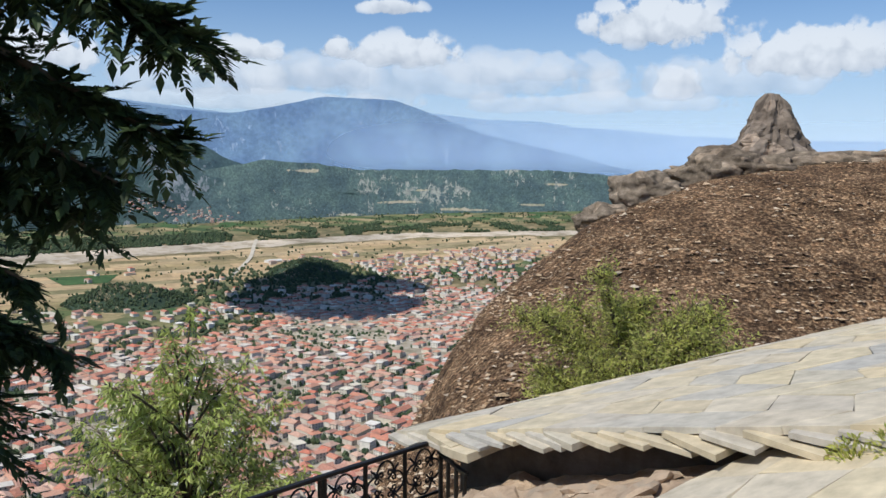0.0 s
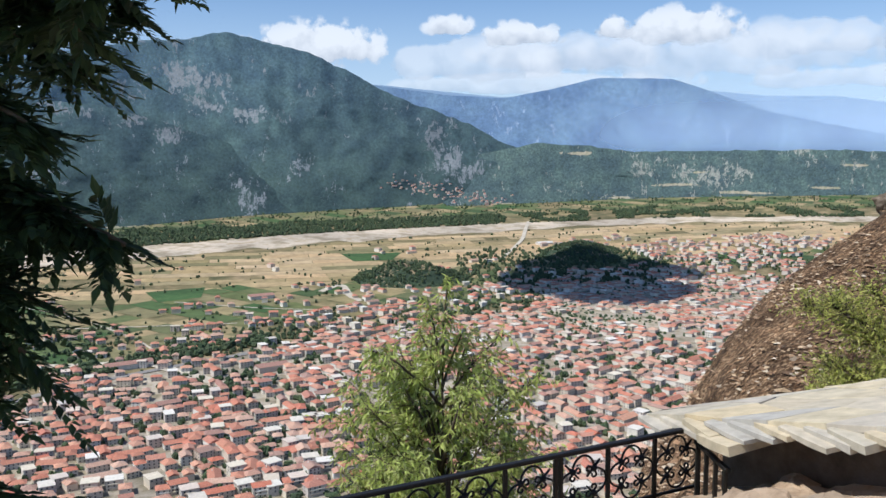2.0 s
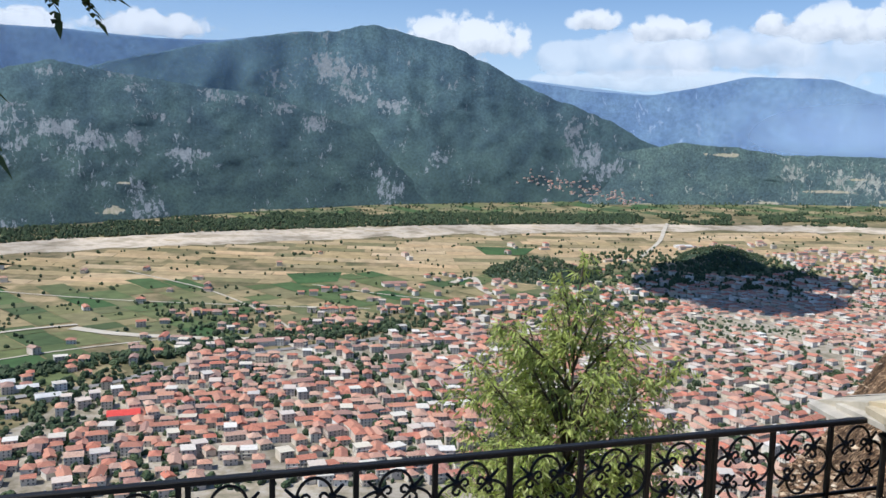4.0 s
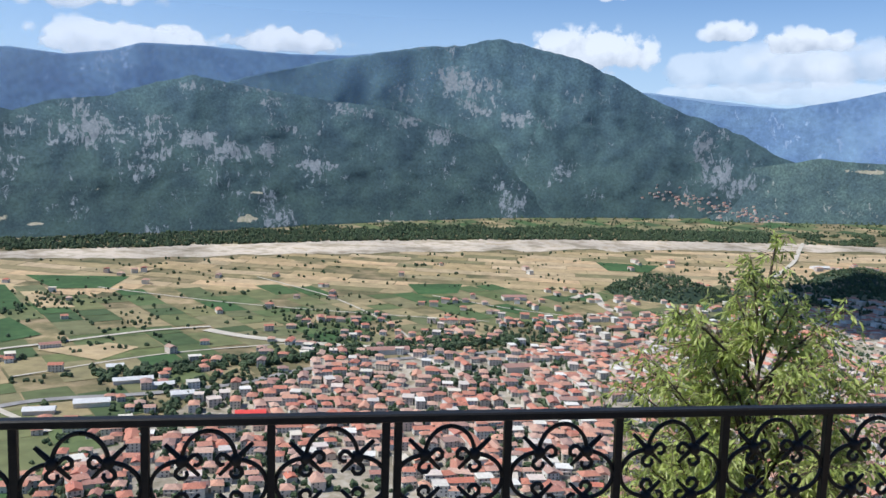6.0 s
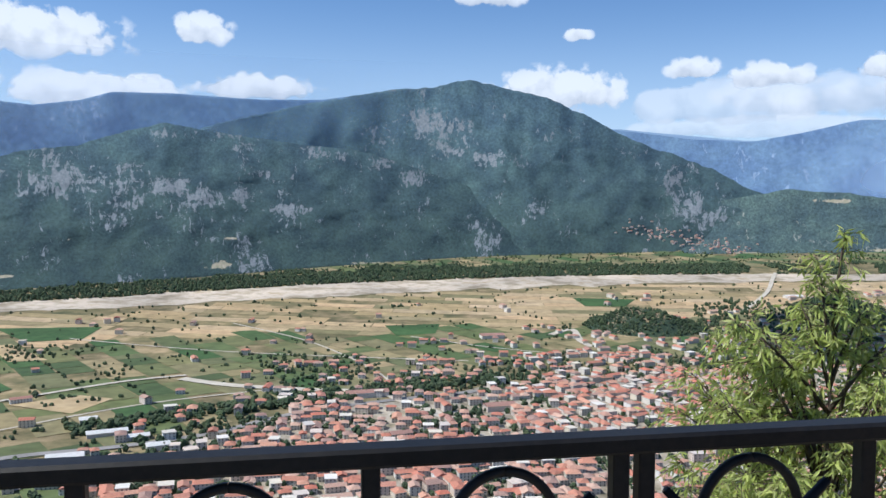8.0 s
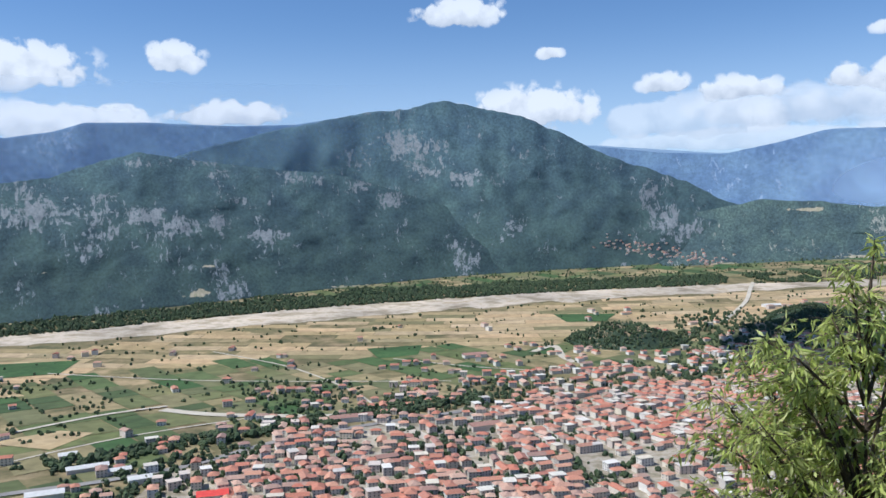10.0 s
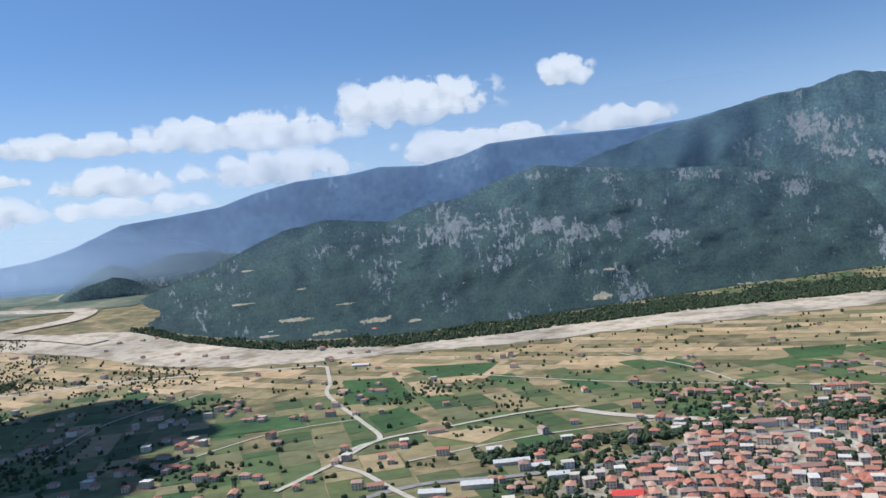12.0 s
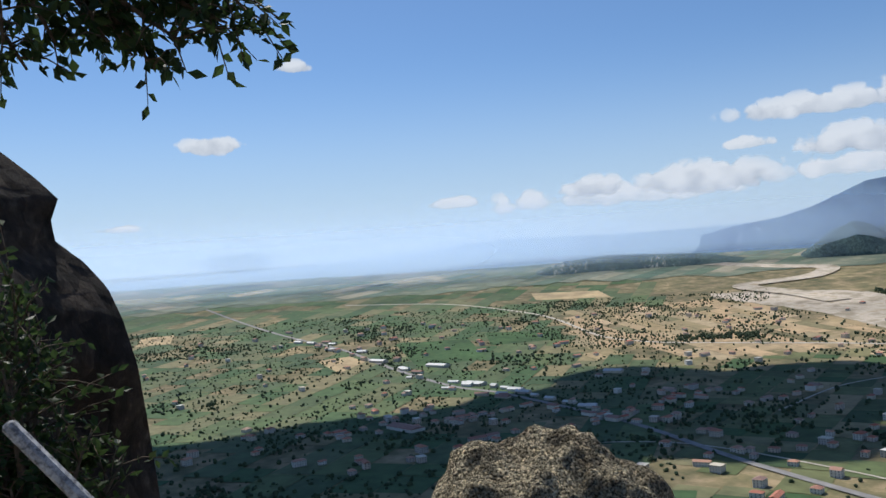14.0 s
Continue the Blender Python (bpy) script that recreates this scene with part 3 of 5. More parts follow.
LUSH = surface("irrigated_field", [(0.3, (0.035, 0.085, 0.028)), (0.7, (0.07, 0.13, 0.045))], 0.06, 0.01, 0.95, 0.0)
STUBBLE = surface("stubble_field", [(0.3, (0.4, 0.3, 0.16)), (0.7, (0.54, 0.42, 0.25))], 0.06, 0.01, 0.95, 0.0)


def field(corners, mat, label):
    """One large plot between four corners given as (bearing, elevation), following the valley floor."""
    v, f, n = [], [], 6
    a, b, c, d = (spot(*q) for q in corners)
    for i in range(n + 1):
        for j in range(n + 1):
            p = a.lerp(b, i / n).lerp(d.lerp(c, i / n), j / n)
            v.append((p.x, p.y, valley_z(math.hypot(p.x, p.y)) + 1.15))
    for i in range(n):
        for j in range(n):
            k = i * (n + 1) + j
            f.append((k, k + 1, k + n + 2, k + n + 1))
    return tagged(part("field", mesh_of("field", v, f, mat), None), label, "field", "large plots in the valley", kind="structure")


for corners in (((30.8, -8.74), (27.3, -8.91), (26.1, -10.42), (30.9, -10.37)), ((26.2, -8.33), (20.1, -8.56), (21.3, -9.28), (24.5, -9.25)), ((29.4, -11.35), (27.1, -10.89), (25.3, -12.04), (28.4, -12.5)),
                ((1.8, -8.87), (-2.0, -8.73), (-1.7, -9.38), (1.0, -9.56)), ((-11.0, -6.74), (-15.2, -6.7), (-14.5, -7.22), (-11.9, -7.28)), ((39.8, -10.43), (34.0, -10.56), (33.6, -11.41), (40.0, -11.23)),
                ((68.6, -5.17), (63.6, -5.3), (63.3, -5.89), (68.3, -6.03)), ((74.8, -5.48), (69.8, -5.47), (68.6, -6.9), (73.4, -7.12))):
    field(corners, LUSH, "large dark green irrigated field")
for corners in (((26.5, -9.36), (25.3, -9.35), (23.3, -10.44), (25.5, -10.4)), ((25.6, -12.95), (21.4, -12.75), (19.5, -13.1), (22.0, -13.82)), ((65.3, -2.7), (60.8, -2.81), (60.0, -3.28), (65.0, -3.19)),
                ((80.2, -6.16), (77.9, -6.06), (76.9, -6.5), (78.7, -7.12)), ((91.2, -3.61), (89.2, -3.6), (89.5, -4.15), (91.6, -4.11))):
    field(corners, STUBBLE, "straw-coloured mown field")


# Near-field greens shifted paler and bluer, which paints in the haze.
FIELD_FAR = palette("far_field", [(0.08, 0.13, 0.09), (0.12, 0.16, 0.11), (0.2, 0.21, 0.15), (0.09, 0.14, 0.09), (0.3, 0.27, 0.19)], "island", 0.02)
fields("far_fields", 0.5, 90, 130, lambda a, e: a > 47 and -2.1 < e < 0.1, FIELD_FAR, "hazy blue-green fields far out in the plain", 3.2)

# ---- trees in the valley ----
def clump(verts, faces, at, size, tall, seed):
    """A small uneven crown of two leaning lumps."""
    for k in range(2 if at[0] ** 2 + at[1] ** 2 < 1.7e6 else 1):
        b = len(verts)
        cx, cy = at[0] + rng.uniform(-0.4, 0.4) * size * k, at[1] + rng.uniform(-0.4, 0.4) * size * k
        s, h = size * rng.uniform(0.6, 1.0), tall * rng.uniform(0.65, 1.0)
        for ring, (zz, rr) in enumerate(((0.0, 0.55), (0.45, 1.0), (0.8, 0.7))):
            for q in range(6):
                t = q * math.pi / 3 + ring * 0.5 + seed
                e = rr * s * 0.5 * rng.uniform(0.75, 1.25)
                verts.append((cx + math.cos(t) * e, cy + math.sin(t) * e, at[2] + zz * h * rng.uniform(0.9, 1.1)))
        verts.append((cx, cy, at[2] + h))
        for ring in range(2):
            for q in range(6):
                faces.append((b + ring * 6 + q, b + ring * 6 + (q + 1) % 6, b + ring * 6 + 6 + (q + 1) % 6, b + ring * 6 + 6 + q))
        for q in range(6):
            faces.append((b + 12 + q, b + 12 + (q + 1) % 6, b + 18))


def wood(name, count, place, size, label, mat=TREES_FAR):
    v, f = [], []
    made = 0
    while made < count:
        got = place()
        if got is None:
            continue
        x, y = got
        r = math.hypot(x, y)
        s = rng.uniform(*size)
        clump(v, f, (x, y, valley_z(r) - 0.3), s, s * rng.uniform(0.8, 1.25), rng.random() * 6)
        made += 1
    return tagged(part(name, mesh_of(name, v, f, mat), None), label, "trees", kind="stuff")


def scattered(a0, a1, keep, r0=660, r1=3100):
    def pick():
        a, r = rng.uniform(a0, a1), math.sqrt(rng.uniform(r0 * r0, r1 * r1))
        p = polar(a, r)
        return (p.x, p.y) if keep(a, elevation(p.x, p.y), p) else None
    return pick


def hedgerow(a, e, p):
    """Trees gather in lines and groves between fields."""
    if e > near_bank(a) - 0.1 and a < 57:
        return False
    q = Matrix.Rotation(-0.62, 2) @ Vector((p.x, p.y))
    line = min(abs((q.x / 62) % 1 - 0.0), abs((q.y / 116) % 1))
    dense = fbm(p.x * 0.004, p.y * 0.004, 5.0, 3)
    if dry_zone(a, e):
        return line < 0.06 and dense > -0.25 and rng.random() < 0.75
    return line < 0.07 and dense > -0.3 or dense > 0.32


wood("valley_trees", 9500, scattered(-52, 104, hedgerow), (4, 9), "dark green trees along lanes and field edges")
wood("plain_trees", 5200, scattered(56, 100, lambda a, e, p: fbm(p.x * 0.003, p.y * 0.003, 9.0, 3) > -0.12), (3, 7), "dark trees in groves over the green plain")
wood("riverside_woods", 11000, scattered(-50, 44, lambda a, e, p: far_bank(a) - 0.02 < e < far_bank(a) + float(np.interp(a, (-20, 0, 20, 44), (0.62, 0.9, 0.8, 0.3))) + 0.35 * fbm(a * 0.3, 1, 0, 3) and (a > -22 or fbm(a * 0.5, e * 3, 6, 3) > 0), 2000, 3600), (6, 12), "dark band of poplars and willows along the far river bank")
wood("foot_groves", 1700, scattered(-52, 10, lambda a, e, p: far_bank(a) + 0.6 < e < far_bank(a) + 1.5 and fbm(a * 0.7, e * 5, 3, 3) > -0.1, 2200, 3600), (4, 9), "groves between the fields at the mountain's foot")
wood("scrub", 1300, scattered(40, 62, lambda a, e, p: near_bank(min(a, 52)) - 2.6 < e < (near_bank(a) - 0.05 if a < 50 else near_bank(52) + 0.6) and fbm(p.x * 0.004, p.y * 0.004, 2.0, 3) > -0.1, 1800, 3800), (4, 8), "scattered scrub on the dry flood plain")
wood("ring_wood", 240, scattered(50, 57, lambda a, e, p: abs(a - 53.3) < 2.6 and abs(e + 6.25) < 0.17, 1800, 3000), (6, 10), "dark oblong grove on the dry flood plain")
wood("town_trees", 6500, scattered(-46, 26, lambda a, e, p: e < town_edge(a) + 2.0 and fbm(p.x * 0.01, p.y * 0.01, 4.0, 2) > -0.1, 660, 2600), (4, 9), "green trees among the town's houses")
wood("avenue_trees", 420, scattered(-6, 22, lambda a, e, p: abs(e - float(np.interp(a, (-6, 6, 22), (-12.4, -13.7, -15.0)))) < 0.35), (7, 12), "dark row of trees beside the railway")
wood("knoll_pines", 700, scattered(-34, -19, lambda a, e, p: math.hypot(p.x - spot(-26, -7.4).x, p.y - spot(-26, -7.4).y) < 260 and e < -6.5, 1500, 2500), (7, 13), "dark pines round the knoll")

kv, kf = [], []
for x, y, h in knolls:
    if h > 3 and rng.random() < (0.85 if fbm(x * 0.016, y * 0.016, 3.0, 3) > -0.2 else 0.15):
        q = rng.uniform(4, 8.5)
        clump(kv, kf, (x + rng.uniform(-4, 4), y + rng.uniform(-4, 4), valley_z(math.hypot(x, y)) + h - 3), q, q * rng.uniform(0.9, 1.4), rng.random() * 6)
tagged(part("knoll_trees", mesh_of("knoll_trees", kv, kf, TREES_FAR), None), "dark pine crowns covering the knolls", "trees", kind="stuff")

# ---- town ----
def house_shape(w, d, h, roof, over=0.6):
    """Vertices and faces of walls and a hipped or gabled roof round the origin."""
    x, y = w / 2, d / 2
    wall_v = [(-x, -y, 0), (x, -y, 0), (x, y, 0), (-x, y, 0), (-x, -y, h), (x, -y, h), (x, y, h), (-x, y, h)]
    wall_f = [(0, 1, 5, 4), (1, 2, 6, 5), (2, 3, 7, 6), (3, 0, 4, 7), (4, 5, 6, 7)]
    X, Y = x + over, y + over
    if roof == "flat":
        roof_v = [(-X, -Y, h), (X, -Y, h), (X, Y, h), (-X, Y, h), (-X, -Y, h + 0.5), (X, -Y, h + 0.5), (X, Y, h + 0.5), (-X, Y, h + 0.5)]
        return wall_v, wall_f, roof_v, wall_f
    k = 0.0 if roof == "gable" else min(X, Y) * 0.85
    rise = min(d, 14) * 0.24
    roof_v = [(-X, -Y, h), (X, -Y, h), (X, Y, h), (-X, Y, h), (-X + k, 0, h + rise), (X - k, 0, h + rise)]
    roof_f = [(0, 1, 5, 4), (1, 2, 5), (2, 3, 4, 5), (3, 0, 4), (3, 2, 1, 0)]
    return wall_v, wall_f, roof_v, roof_f


def window_quads(w, d, h):
    """Window openings in rows by storey on all four faces: (centre, half width axis, half height, outward)."""
    out = []
    floors = max(1, int(h // 3))
    for fl in range(floors):
        z = 1.7 + fl * 3.0
        for span, off, ax, no in ((w, d / 2, Vector((1, 0, 0)), Vector((0, -1, 0))), (w, d / 2, Vector((1, 0, 0)), Vector((0, 1, 0))),
                                  (d, w / 2, Vector((0, 1, 0)), Vector((-1, 0, 0))), (d, w / 2, Vector((0, 1, 0)), Vector((1, 0, 0)))):
            n = max(1, int(span // 3.6))
            for q in range(n):
                out.append((no * (off + 0.05) + ax * ((q + 0.5) / n - 0.5) * span + Vector((0, 0, z)), ax * 0.65, 0.75, no))
    return out


def quad_box(v, f, c, ax, hz, no, thick=0.12):
    b = len(v)
    up = Vector((0, 0, hz))
    for s in (-thick, thick):
        for sx, sz in ((-1, -1), (1, -1), (1, 1), (-1, 1)):
            v.append(c + no * s + ax * sx + up * sz)
    f += [(b, b + 1, b + 2, b + 3), (b + 4, b + 5, b + 6, b + 7), (b, b + 1, b + 5, b + 4), (b + 1, b + 2, b + 6, b + 5), (b + 2, b + 3, b + 7, b + 6), (b + 3, b, b + 4, b + 7)]


def town_house(w, d, h, roof, balcony):
    """A house with its own walls, roof, chimney, windows and balconies."""
    base = new("house")
    wv, wf, rv, rf = house_shape(w, d, h, roof)
    part("wall", mesh_of("wall", wv, wf, WALL_OWN), None, base)
    part("roof", mesh_of("roof", rv, rf, ROOF_OWN if roof != "flat" else WALL_OWN), None, base)
    if roof != "flat":
        bm = bmesh.new()
        box(bm, (0.8, 0.8, 1.8), (w * 0.22, d * 0.14, h + 2.0))
        part("chimney", bm, WALL_OWN, base)
    pane = None
    for c, ax, hz, no in window_quads(w, d, h):
        if no.y > 0.5 or no.x > 0.5 or rng.random() < 0.25:
            continue
        v, f = [], []
        quad_box(v, f, c, ax, hz, no)
        part("window", mesh_of("window", v, f, DARK_PANE), None, base)
    if balcony:
        for fl in range(1, max(2, int(h // 3))):
            bm = bmesh.new()
            box(bm, (w * 0.7, 1.3, 0.9), (0, -d / 2 - 0.65, fl * 3.0 + 0.3))
            part("balcony", bm, WALL_OWN, base)
    return base


KINDS = [(12, 10, 6.2, "hip", False), (13, 11, 6.2, "hip", True), (15, 11, 9.2, "gable", True), (11, 9, 6.2, "gable", False), (17, 12, 9.2, "hip", True), (14, 12, 9.2, "flat", True), (24, 11, 6.2, "gable", False)]
models = []
for k in KINDS:
    models.append(town_house(*k))
    tagged(models[-1], ("white-rendered house of %s storeys with a %s" % ({6.2: "two", 9.2: "three", 12.2: "four"}[k[2]], {"hip": "hipped red tile roof", "gable": "gabled red tile roof", "flat": "flat roof"}[k[3]])), "house", "houses of the town")

plots = []
turn = 0.28
for i in range(-190, 191):
    for j in range(-190, 191):
        street = (i // 4) * 7 + (j // 2) * 0
        x, y = i * 15.5 + (i // 4) * 6.0 + rng.uniform(-3.5, 3.5), j * 14.0 + (j // 2) * 7.0 + rng.uniform(-3.5, 3.5)
        bend = turn + 0.6 * fbm(x * 0.0016, y * 0.0016, 8.0, 2)
        px, py = x * math.cos(turn) - y * math.sin(turn), x * math.sin(turn) + y * math.cos(turn)
        px, py = px + 60 * fbm(px * 0.004, py * 0.004, 2.5, 2) + rng.uniform(-2, 2), py + 60 * fbm(px * 0.004, py * 0.004, 7.5, 2) + rng.uniform(-2, 2)
        a, r = bearing(px, py)
        if not (660 < r < 2800 and -60 < a < 96):
            continue
        e = elevation(px, py)
        edge = town_edge(a)
        over = e - edge
        dense = fbm(px * 0.006, py * 0.006, 6.0, 3)
        chance = 0.8 + 1.3 * min(0, dense + 0.08) if over < 0 else (0.36 * max(0, 1 - over / 4.2) + 0.5 * max(0, dense) * (over < 4) if over < 4.5 else (0.03 if dense > 0.1 else 0.004))
        if e > near_bank(a) - 0.8 or math.hypot(px - spot(-26.8, -7).x, py - spot(-26.8, -7).y) < 180 or math.hypot(px - spot(-14.9, -8.4).x, py - spot(-14.9, -8.4).y) < 125:
            chance = 0
        if a > 28:
            chance = (0.14 if e < -9.5 and a < 82 else 0.022) if dense > -0.05 else 0.004
        if rng.random() < chance:
            plots.append((r, px, py, bend + rng.choice((0, math.pi / 2)) + rng.gauss(0, 0.13)))
plots.sort()
own, rest = plots[:260], plots[260:]
for q, (r, px, py, rz) in enumerate(own):
    k = rng.choice((0, 0, 1, 1, 2, 3, 3, 4, 5, 6)) if q >= len(models) else q
    z = valley_z(r)
    m = pose(px, py, z, 0, 0, math.degrees(rz))
    if q < len(models):
        models[k].matrix_basis = m
    else:
        copy_thing(models[k], m)

hv, hf, hi = [], [], []
for r, px, py, rz in rest:
    w, d, h, roof, bal = rng.choice(KINDS[:4] + KINDS[:2] + KINDS[4:])
    w, d = w * rng.uniform(0.8, 1.15), d * rng.uniform(0.8, 1.1)
    z, c, s = valley_z(r), math.cos(rz), math.sin(rz)
    put = lambda p: (px + p[0] * c - p[1] * s, py + p[0] * s + p[1] * c, z + p[2])
    wv, wf, rv, rf = house_shape(w, d, h, roof)
    b = len(hv)
    hv += [put(p) for p in wv]
    hf += [tuple(b + q for q in t) for t in wf]
    hi += [0] * len(wf)
    b = len(hv)
    hv += [put(p) for p in rv]
    hf += [tuple(b + q for q in t) for t in rf]
    hi += [1 if roof != "flat" else 0] * len(rf)
    if r < 1500:
        for cc, ax, hz, no in window_quads(w, d, h):
            if no.y > 0.5:
                continue
            b = len(hv)
            for sx, sz in ((-1, -1), (1, -1), (1, 1), (-1, 1)):
                hv.append(put(cc + ax * sx + Vector((0, 0, sz * hz))))
            hf.append((b, b + 1, b + 2, b + 3))
            hi.append(2)
tagged(part("town_houses", mesh_of("town_houses", hv, hf, [WALLS, ROOF, DARK_PANE], hi), None), "hundreds of white houses with red tile roofs across the town", "houses", kind="stuff")


def shed(az, el, w, d, h, turn, mat, label):
    base = new("shed")
    wv, wf, rv, rf = house_shape(w, d, h, "gable", 0.8)
    part("wall", mesh_of("wall", wv, wf, WALL_OWN), None, base)
    part("roof", mesh_of("roof", rv, rf, mat), None, base)
    p = spot(az, el)
    base.matrix_basis = pose(p.x, p.y, p.z, 0, 0, turn)
    return tagged(base, label, "shed", "sheds at the edge of town")


for az, el, w, d, h, rz in ((19.9, -15.3, 44, 12, 5, 24), (18.2, -15.7, 30, 11, 5, 24), (22.4, -16.6, 36, 14, 6, 20), (16.8, -16.4, 24, 12, 6, 24), (25.5, -16.8, 30, 13, 5, 15), (21.0, -14.4, 20, 12, 5, 24),
                            (60.2, -8.3, 40, 20, 6, 40), (72.0, -7.2, 60, 24, 6, 30), (76, -6.6, 50, 22, 6, 30), (69.5, -8.6, 46, 20, 6, 30), (66.8, -9.2, 34, 16, 6, 30), (29.5, -7.9, 40, 14, 4, 10), (-25, -6.1, 46, 20, 5, 5)):
    shed(az, el, w, d, h, rz, SHEET_ROOF, "long shed with a pale sheet-metal roof")
HIGHWAY = ((60, -11.4), (67.3, -9.4), (71.1, -8.6), (74.9, -7.2), (78.6, -5.5), (83, -4.0))
for k in range(34):
    t = rng.random() ** 1.2
    az = 60 + 23 * t
    el = float(np.interp(az, *zip(*HIGHWAY))) + rng.choice((-1, 1)) * rng.uniform(0.12, 0.35)
    shed(az, el, rng.uniform(12, 34), rng.uniform(9, 16), rng.uniform(4, 7), rng.uniform(20, 50), SHEET_ROOF if k % 3 else ROOF, "roadside hall with a pale roof" if k % 3 else "roadside building with a red tile roof")
RED_SHEET = surface("red_sheet_roof", [(0.3, (0.6, 0.06, 0.05)), (0.7, (0.7, 0.09, 0.07))], 0.3, None, 0.6, 0.0)
shed(12.3, -18.0, 30, 18, 8, 12, RED_SHEET, "hall with a bright red sheet roof in the town")
for az, el, w, d, h, rz in ((-5.6, -9.6, 46, 22, 7, 12), (3, -13.6, 60, 16, 7, 16), (-6.2, -14.4, 40, 18, 8, 16), (74.5, -11.2, 70, 30, 6, 20)):
    shed(az, el, w, d, h, rz, ROOF, "long hall with an orange tile roof")

# village at the mountain's foot
vv, vf, vi = [], [], []
for q in range(130):
    t = rng.random()
    a = -14.5 - 8 * t + rng.gauss(0, 1.0)
    e = -1.9 - 1.6 * t + rng.gauss(0, 0.24)
    c = on_slope(a, e)
    if c is None:
        continue
    w, d, h = rng.uniform(6, 10), rng.uniform(6, 8), rng.uniform(4, 6)
    wv, wf, rv, rf = house_shape(w, d, h, "hip")
    for pv, pf, mi in ((wv, wf, 0), (rv, rf, 1)):
        b = len(vv)
        vv += [(c.x + p[0], c.y + p[1], c.z + p[2]) for p in pv]
        vf += [tuple(b + k for k in t3) for t3 in pf]
        vi += [mi] * len(pf)
tagged(part("village_houses", mesh_of("village_houses", vv, vf, [WALLS, ROOF], vi), None), "small far village of white and red houses on the slope", "houses", kind="stuff")


# ---- clouds ----
def cloud_material(name, cut, grey, grain, most=1.0):
    m, nt, p = material(name)
    nt.nodes.remove(p)
    tc = nt.nodes.new("ShaderNodeTexCoord")
    sep = nt.nodes.new("ShaderNodeSeparateXYZ")
    nt.links.new(tc.outputs["Object"], sep.inputs[0])

    def op(kind, a, b=None, c=None):
        n = nt.nodes.new("ShaderNodeMath")
        n.operation = kind
        for i, q in enumerate((a, b, c)):
            if q is None:
                continue
            if isinstance(q, (int, float)):
                n.inputs[i].default_value = q
            else:
                nt.links.new(q, n.inputs[i])
        return n.outputs[0]

    x, z = op("MULTIPLY", sep.outputs["X"], 2.0), op("MULTIPLY", sep.outputs["Z"], 2.0)
    low = op("MULTIPLY", op("MINIMUM", z, 0.0), 1.6)          # flat base
    high = op("MAXIMUM", z, 0.0)
    zz = op("ADD", low, high)
    d = op("SQRT", op("ADD", op("MULTIPLY", x, x), op("MULTIPLY", zz, zz)))
    body = op("SUBTRACT", 1.0, d)
    vor = node(nt, "ShaderNodeTexVoronoi", Scale=grain * 0.75)
    warp = nt.nodes.new("ShaderNodeVectorMath")
    warp.operation = "MULTIPLY_ADD"
    wob_noise = node(nt, "ShaderNodeTexNoise", Scale=grain * 1.3, Detail=4.0)
    here = nt.nodes.new("ShaderNodeNewGeometry").outputs["Position"]
    nt.links.new(here, wob_noise.inputs["Vector"])
    nt.links.new(wob_noise.outputs["Color"], warp.inputs[0])
    warp.inputs[1].default_value = (0.9 / grain,) * 3
    nt.links.new(here, warp.inputs[2])
    nt.links.new(warp.outputs[0], vor.inputs["Vector"])
    billow = op("SUBTRACT", 1.0, vor.outputs["Distance"])
    puff = op("MULTIPLY_ADD", noise_of(nt, grain, 7.0, 0.55), 0.6, op("MULTIPLY", billow, 0.4))
    wide = noise_of(nt, grain * 0.3, 3.0, 0.5)
    dens = op("ADD", op("MULTIPLY_ADD", op("SUBTRACT", puff, 0.5), 1.35, body), op("MULTIPLY", op("SUBTRACT", wide, 0.5), 0.8))
    alpha = ramp(nt, dens, [(cut, (0, 0, 0)), (cut + 0.06, (0.35, 0.35, 0.35)), (cut + 0.17, (1, 1, 1))])
    edge = op("MULTIPLY", op("SUBTRACT", 1.0, op("POWER", op("MAXIMUM", op("MINIMUM", d, 1.0), 0.0), 6.0)), op("MULTIPLY", alpha, most))
    # Sunlit tops and shaded grey bases are put into the glow colour.
    shade = op("ADD", op("MULTIPLY", z, 0.6), op("MULTIPLY_ADD", op("SUBTRACT", puff, 0.5), 1.5, 0.62))
    col = ramp(nt, shade, [(0.12, grey), (0.8, (0.92, 0.94, 0.97))])
    em = node(nt, "ShaderNodeEmission", Strength=0.88)
    nt.links.new(col, em.inputs["Color"])
    tr = nt.nodes.new("ShaderNodeBsdfTransparent")
    ms = nt.nodes.new("ShaderNodeMixShader")
    nt.links.new(edge, ms.inputs[0])
    nt.links.new(tr.outputs[0], ms.inputs[1])
    nt.links.new(em.outputs[0], ms.inputs[2])
    nt.links.new(ms.outputs[0], nt.nodes["Material Output"].inputs["Surface"])
    return m


CUMULUS = cloud_material("cumulus", 0.16, (0.55, 0.6, 0.68), 0.012)
BANK = cloud_material("cloud_bank", 0.22, (0.44, 0.52, 0.65), 0.007, 0.55)
WISP = cloud_material("thin_cloud", 0.3, (0.62, 0.7, 0.78), 0.01)
FAR_SKY = 4780


